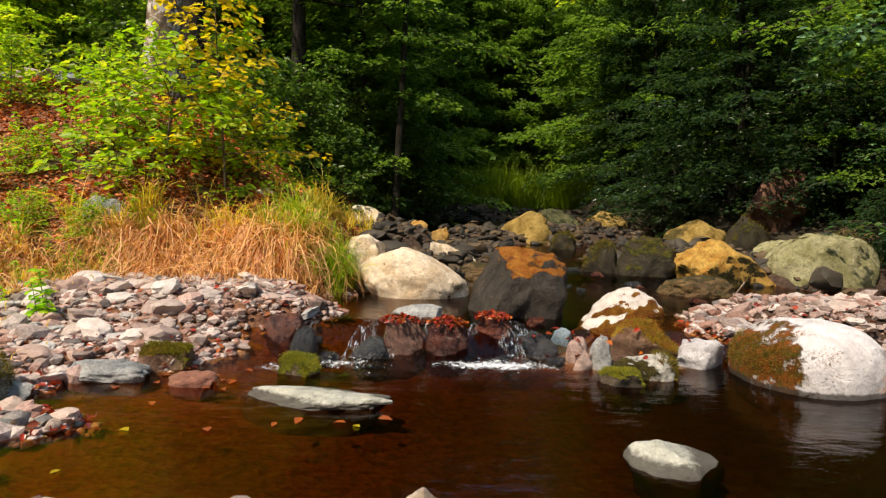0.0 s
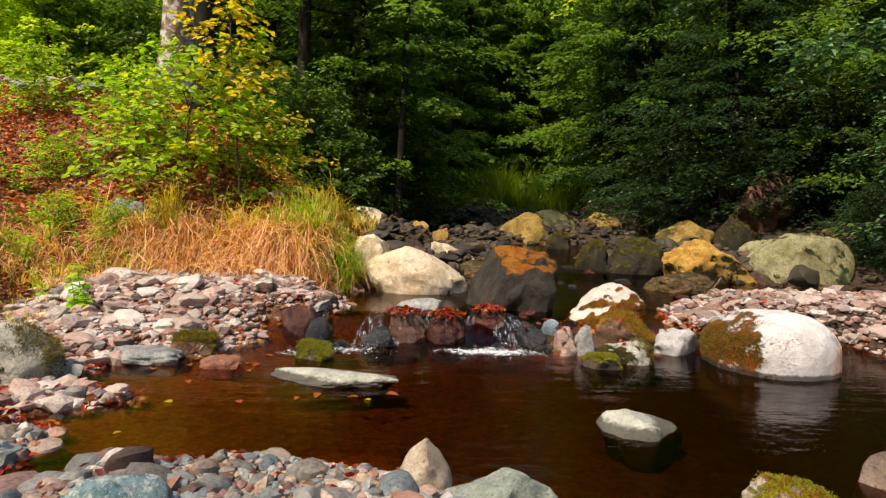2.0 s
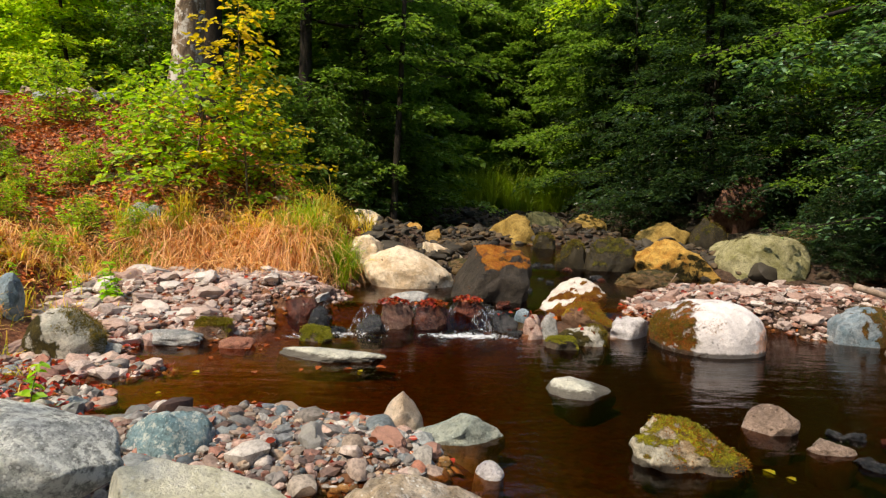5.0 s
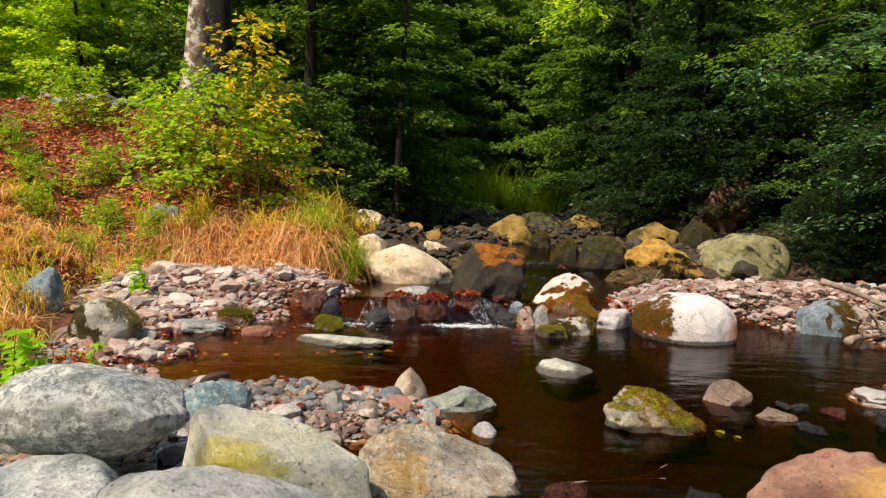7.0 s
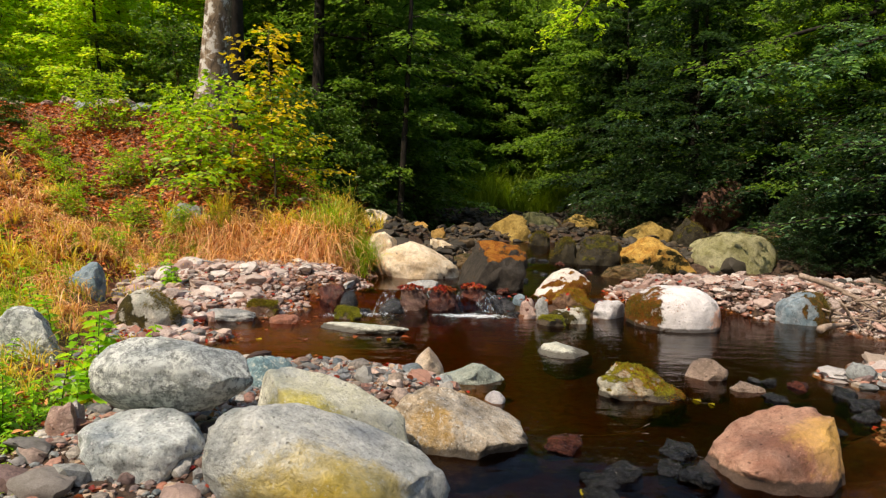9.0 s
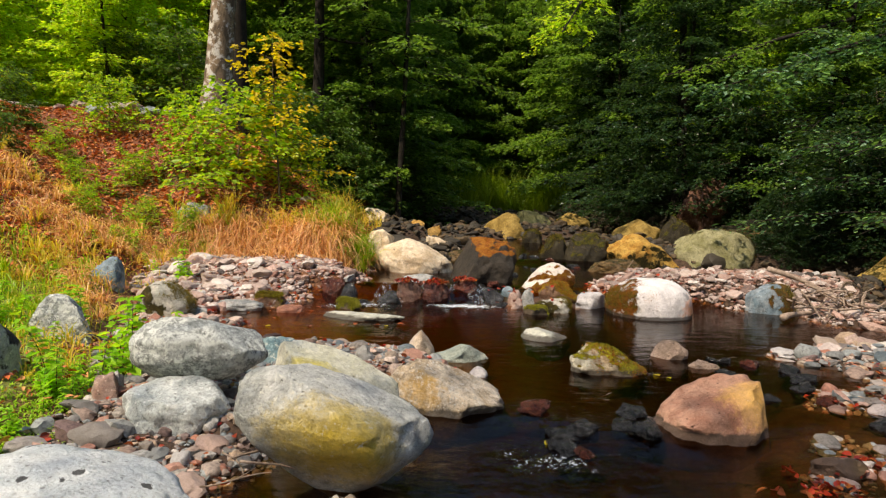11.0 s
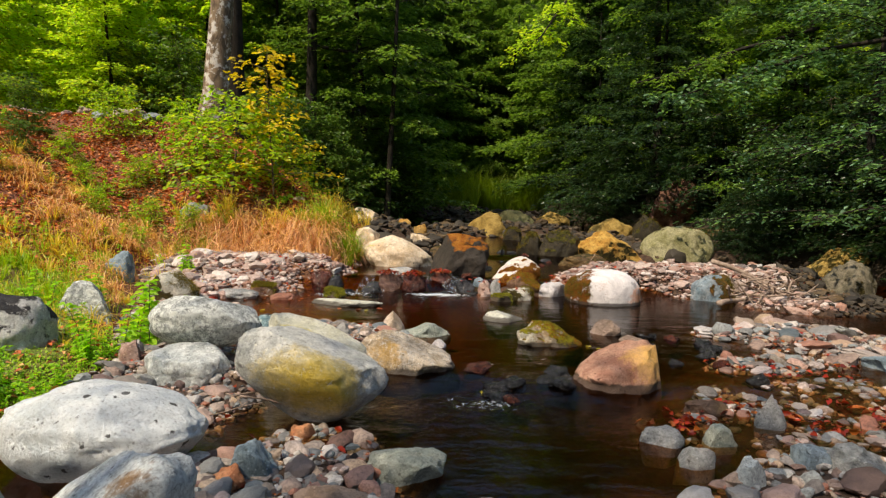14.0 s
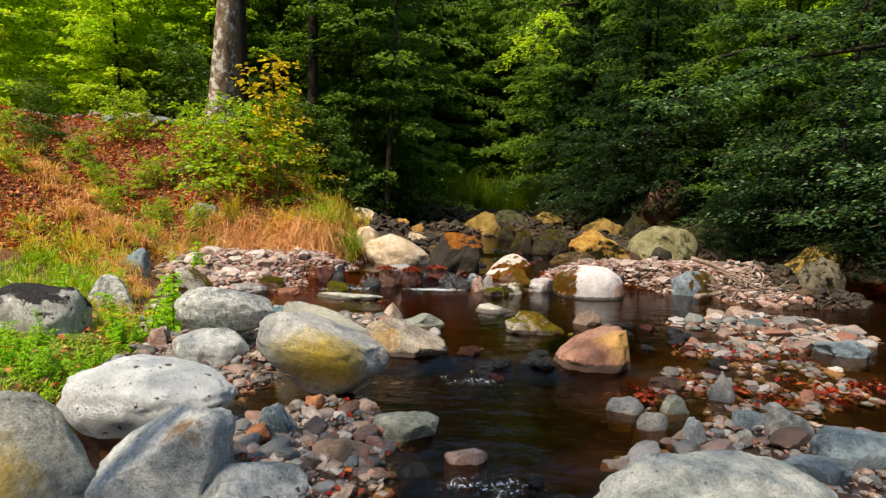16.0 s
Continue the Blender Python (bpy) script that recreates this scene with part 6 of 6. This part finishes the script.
bank_test = lambda x, y, z, bank, hump, level, r: (bank > 0.6) & (x < 0) & ((y > 5.2) | (x < -4.2))
litter("fallen_leaves", 60000, (-13, -1.2, 3.4, 12.5), bank_test, 0.085, "litter", "reddish brown fallen leaves on the bank", 1)
litter("fallen_leaves", 900, (1.6, 4.4, -0.36, 0.26), lambda x, y, z, bank, hump, level, r: (z > level - 0.07) & (wave(x, y, 0.2, 2.0) > 0.12), 0.06, "litter_red", "wet red leaves caught among the stones", 2)
litter("fallen_leaves", 2400, (-4.2, 1.0, -1.8, 6.6), dry, 0.055, "litter_red", "scattered red leaves on the gravel", 3)


def leaves_on(name, n, box, mat, label, seed, size=0.07):
    """Leaves stuck on the tops of the stones inside a box."""
    r = np.random.default_rng(seed)
    pick = [k for k in ROCKS if box[0] < k[0] < box[1] and box[2] < k[1] < box[3]]
    k = np.array(pick)[r.integers(0, len(pick), n)]
    u, a = np.sqrt(r.uniform(0, 0.6, n)), r.uniform(0, 2 * np.pi, n)
    P = np.stack([k[:, 0] + k[:, 2] * u * np.cos(a), k[:, 1] + k[:, 3] * u * np.sin(a), k[:, 4] - 0.06 * u + 0.005], 1)
    ob = new(name, leaf_mesh(name, P, np.stack([np.cos(a * 7), np.sin(a * 7), r.normal(0, 0.3, n)], 1), size * r.uniform(0.6, 1.2, n), 0.6, r, 0.6, 0.3))
    ob.data.materials.append(MATS[mat])
    tagged(ob, label, "leaves", kind="stuff")


litter("fallen_leaves", 700, (2.4, 4.4, 0.6, 2.4), lambda x, y, z, bank, hump, level, r: (z > level - 0.05) & (wave(x, y, 0.25, 3.0) > 0.1), 0.055, "litter_red", "wet red leaves between the stones of the low bar", 12)
leaves_on("fallen_leaves", 420, (-0.5, 0.7, 4.8, 5.3), "litter_red", "wet red leaves caught on the cascade stones", 4, 0.05)
litter("fallen_leaves", 3800, (-3.4, -0.9, 1.9, 4.5), lambda x, y, z, bank, hump, level, r: (z > level - 0.05) & (z < level + 0.05) & (wave(x, y, 0.25, 1.0) > -0.25), 0.06, "litter_red", "wet red leaves along the water's edge", 7)
leaves_on("fallen_leaves", 26, (0.8, 2.4, 4.3, 5.1), "litter_red", "red leaves lying on the stones at the water's edge", 6)
litter("fallen_leaves", 420, (-3.7, -2.1, -0.6, 1.8), lambda x, y, z, bank, hump, level, r: bank > 0.5, 0.06, "litter", "brown fallen leaves in the short grass", 8)
litter("fallen_leaves", 320, (1.9, 2.7, 4.9, 5.6), dry, 0.05, "litter_red", "wet red leaves at the head of the gravel bar", 9)
litter("fallen_leaves", 400, (2.2, 6.6, 4.2, 6.5), dry, 0.06, "litter_red", "scattered red leaves on the gravel bar", 5)


# ---- running water ----
def ribbon(x0, y0, x1, y1, width, seed):
    """A thin sheet of water that runs over the step between two pools."""
    r = np.random.default_rng(seed)
    V, F = [], []
    n, m = 12, 5
    for i in range(n):
        u = i / (n - 1)
        x, y = x0 + (x1 - x0) * u, y0 + (y1 - y0) * u
        z = 0.175 * (1 - smooth(0.25, 0.85, u)) + 0.006
        for j in range(m):
            v = j / (m - 1) - 0.5
            V.append((x + v * width * (0.7 + 0.7 * u) + r.normal(0, 0.006), y + r.normal(0, 0.008), z + 0.02 * math.cos(v * 3) + r.normal(0, 0.006)))
    for i in range(n - 1):
        for j in range(m - 1):
            a = i * m + j
            F.append((a, a + 1, a + m + 1, a + m))
    ob = new("cascade", mesh_of("cascade", V, F, MATS["foam"]))
    return tagged(ob, "white water running over the stones of the cascade", "cascade", "small cascades")


ribbon(0.66, 5.35, 0.60, 4.6, 0.26, 1)
ribbon(0.30, 5.25, 0.26, 4.85, 0.08, 2)
ribbon(-0.12, 5.25, -0.12, 4.8, 0.07, 3)
ribbon(-0.62, 5.3, -0.68, 4.6, 0.22, 4)
ribbon(-1.12, 5.2, -1.14, 4.75, 0.10, 5)
ribbon(-0.40, 5.2, -0.44, 4.65, 0.08, 6)


def foam(name, n, spots, label, seed):
    """Bubbles and flecks of foam on the water."""
    r = np.random.default_rng(seed)
    x, y = around(spots)(r, n)
    z = water_level(x, y) - 0.004
    gravel(name, r, x, y, z, 0.007, label, "bubbles", 1)


foam("foam", 260, [(0.62, 4.62, 0.12, 0.08), (-0.7, 4.55, 0.15, 0.08)], "white foam below the cascade", 1)


def froth(x, y, rx, ry, label, seed, thin=0.0):
    """A patch of broken foam that floats below a fall, or of painted glints on a riffle."""
    g = np.linspace(-1, 1, 22)
    U, W = np.meshgrid(g, g)
    X, Y = x + U * rx, y + W * ry
    full = np.clip(1 - np.sqrt(U * U + W * W) - 0.25 * wave(X, Y, 0.09, seed), -1, 1) * 1.6 - 0.2 - thin
    Z = water_z(X, Y)[0] + 0.012 + 0.008 * wave(X, Y, 0.04, seed)
    i = np.arange(22 * 22).reshape(22, 22)
    F = np.stack([i[:-1, :-1], i[:-1, 1:], i[1:, 1:], i[1:, :-1]], -1).reshape(-1, 4)
    me = quads("froth", np.stack([X.ravel(), Y.ravel(), Z.ravel()], 1), F)
    me.attributes.new("full", "FLOAT", "POINT").data.foreach_set("value", full.astype(np.float32).ravel())
    me.materials.append(MATS["froth"])
    tagged(new("froth", me), label, "foam", kind="stuff")


froth(0.45, 4.55, 0.55, 0.16, "white froth spreading below the cascade", 1, -0.1)
froth(-0.75, 4.5, 0.35, 0.18, "white froth spreading below the cascade", 2, 0.35)
froth(-1.15, 4.35, 0.25, 0.15, "white froth at the water's edge", 3)
# thin pale sheets that paint sky glints on the two riffles
froth(0.75, 0.1, 0.9, 0.4, "pale flecks painted as glints on the riffle", 4, 0.95)
froth(0.75, -1.65, 0.7, 0.35, "pale flecks painted as glints on the lower riffle", 5, 0.85)

# ---- driftwood ----
def stick(x, y, z, length, radius, tilt, turn, seed, forks=1):
    """A weathered stick with a bend and a side twig."""
    r = np.random.default_rng(seed)
    s = np.linspace(-0.5, 0.5, 8)
    s[0], s[-1] = s[1] - 0.143, s[-2] + 0.143
    pts = np.stack([s * length, 0.05 * length * np.sin(s * 5 + seed), 0.03 * length * np.cos(s * 4 + seed)], 1)
    ends = np.stack([pts[0] + (pts[0] - pts[1]) * 0.02, pts[-1] + (pts[-1] - pts[-2]) * 0.02])
    lines = [(np.concatenate([ends[:1], pts, ends[1:]]), np.concatenate([[0.0005], np.linspace(radius, radius * 0.45, 8), [0.0005]]))]
    for k in range(forks):
        b = pts[4 + k]
        w = unit(np.array([1.0, r.normal(0, 0.7), abs(r.normal(0, 0.5))]))
        lines.append((np.stack([b, b + w * length * 0.14, b + w * length * 0.28]), np.array([0.5, 0.4, 0.2]) * radius))
    ob = new("stick", tube_mesh("stick", lines, 7))
    ob.data.materials.append(MATS["driftwood"])
    ob.matrix_world = pose(x, y, z, 0, tilt, turn)
    return tagged(ob, "bleached driftwood stick lying on the gravel bar", "stick", "driftwood pile")


stick(5.15, 4.75, ground_z(5.15, 4.75) + 0.24, 1.25, 0.04, 20, -32, 1)
stick(4.55, 4.12, 0.09, 0.6, 0.045, -8, 25, 2, 0)
rs = np.random.default_rng(3)
for k in range(30):
    sx, sy = 5.05 + rs.normal(0, 0.25), 4.22 + rs.normal(0, 0.12)
    stick(sx, sy, max(0.05, ground_z(sx, sy)) + 0.06 + abs(rs.normal(0, 0.09)), rs.uniform(0.35, 0.8), rs.uniform(0.008, 0.020), rs.normal(0, 24), rs.uniform(-70, 70), 10 + k)
for k in range(9):
    stick(-0.75 + rs.normal(0, 0.12), -0.15 + rs.normal(0, 0.2), 0.09 + abs(rs.normal(0, 0.03)), rs.uniform(0.18, 0.4), rs.uniform(0.004, 0.009), rs.normal(0, 12), rs.uniform(-80, 80), 40 + k)
stick(1.1, 1.02, 0.0, 0.65, 0.006, 2, 28, 60)
stick(2.98, 6.0, 0.36, 0.42, 0.006, 62, 170, 61, 0)

# fallen leaves that float on the pools
def floating(n, box, mat, label, seed, size=0.075):
    r = np.random.default_rng(seed)
    x, y = r.uniform(box[0], box[1], n), r.uniform(box[2], box[3], n)
    g = ground_parts(x, y)
    for px, py in zip(x[g[0] < g[3] - 0.02], y[g[0] < g[3] - 0.02]):
        if any(abs(px - a) < w and abs(py - b) < d for a, b, w, d, _ in ROCKS):
            continue
        an = r.uniform(0, 6.28)
        ob = new("leaf", leaf_mesh("leaf", np.array([[0.0, 0, 0]]), np.array([[math.cos(an), math.sin(an), 0.0]]), size * r.uniform(0.7, 1.2), 0.12, r, 0.6, 0.1))
        ob.data.materials.append(MATS[mat])
        ob.matrix_world = pose(px, py, float(water_level(px, py)) + 0.008)
        tagged(ob, label, "leaf", "leaves on the water")


floating(3, (-2.4, -1.2, 2.9, 3.6), "litter_red", "red fallen leaf floating on the pool", 1)
floating(3, (-2.4, 0.0, 2.5, 3.5), "leaf_yellow", "yellow fallen leaf floating on the pool", 2)
floating(4, (-1.0, -0.2, 3.25, 3.5), "litter_red", "red fallen leaf floating beside the slab", 3)
floating(3, (0.55, 1.0, 0.2, 0.6), "leaf_yellow", "yellow fallen leaf caught on the riffle", 5, 0.09)
floating(2, (1.75, 2.0, 1.5, 1.62), "leaf_yellow", "yellow-green leaf floating beside the mossy boulder", 7, 0.07)
floating(16, (-2.3, -1.4, 3.7, 4.3), "litter_red", "red fallen leaf at the water's edge", 4)

# old root plate in the shade of the right bank
rp, rf = rock_points(4, 401, 0.9, 4, 2.2)
root_plate = tagged(new("root_plate", mesh_of("root_plate", rp * np.array([0.7, 0.35, 0.8]), rf, MATS["root_soil"])), "reddish old root plate of a fallen tree on the bank", "root plate")
root_plate.matrix_world = pose(6.9, 12.2, ground_z(6.9, 12.2) + 0.5)

# grey stones along the edge of the shelf above the bank
rr = np.random.default_rng(14)
for k in range(16):
    px, py = -11.0 + 0.36 * k + rr.normal(0, 0.1), 10.7 + rr.normal(0, 0.25)
    sz = rr.uniform(0.25, 0.6)
    ob = new("stone", LOOSE[rr.integers(0, len(LOOSE))])
    ob.matrix_world = pose(px, py, ground_z(px, py) + sz * 0.1, rr.normal(0, 10), rr.normal(0, 10), rr.uniform(0, 360)) @ Matrix.Diagonal((sz, sz, sz, 1))
    tagged(ob, "grey stone on the edge of the shelf above the bank", "stone", "stones of the shelf")
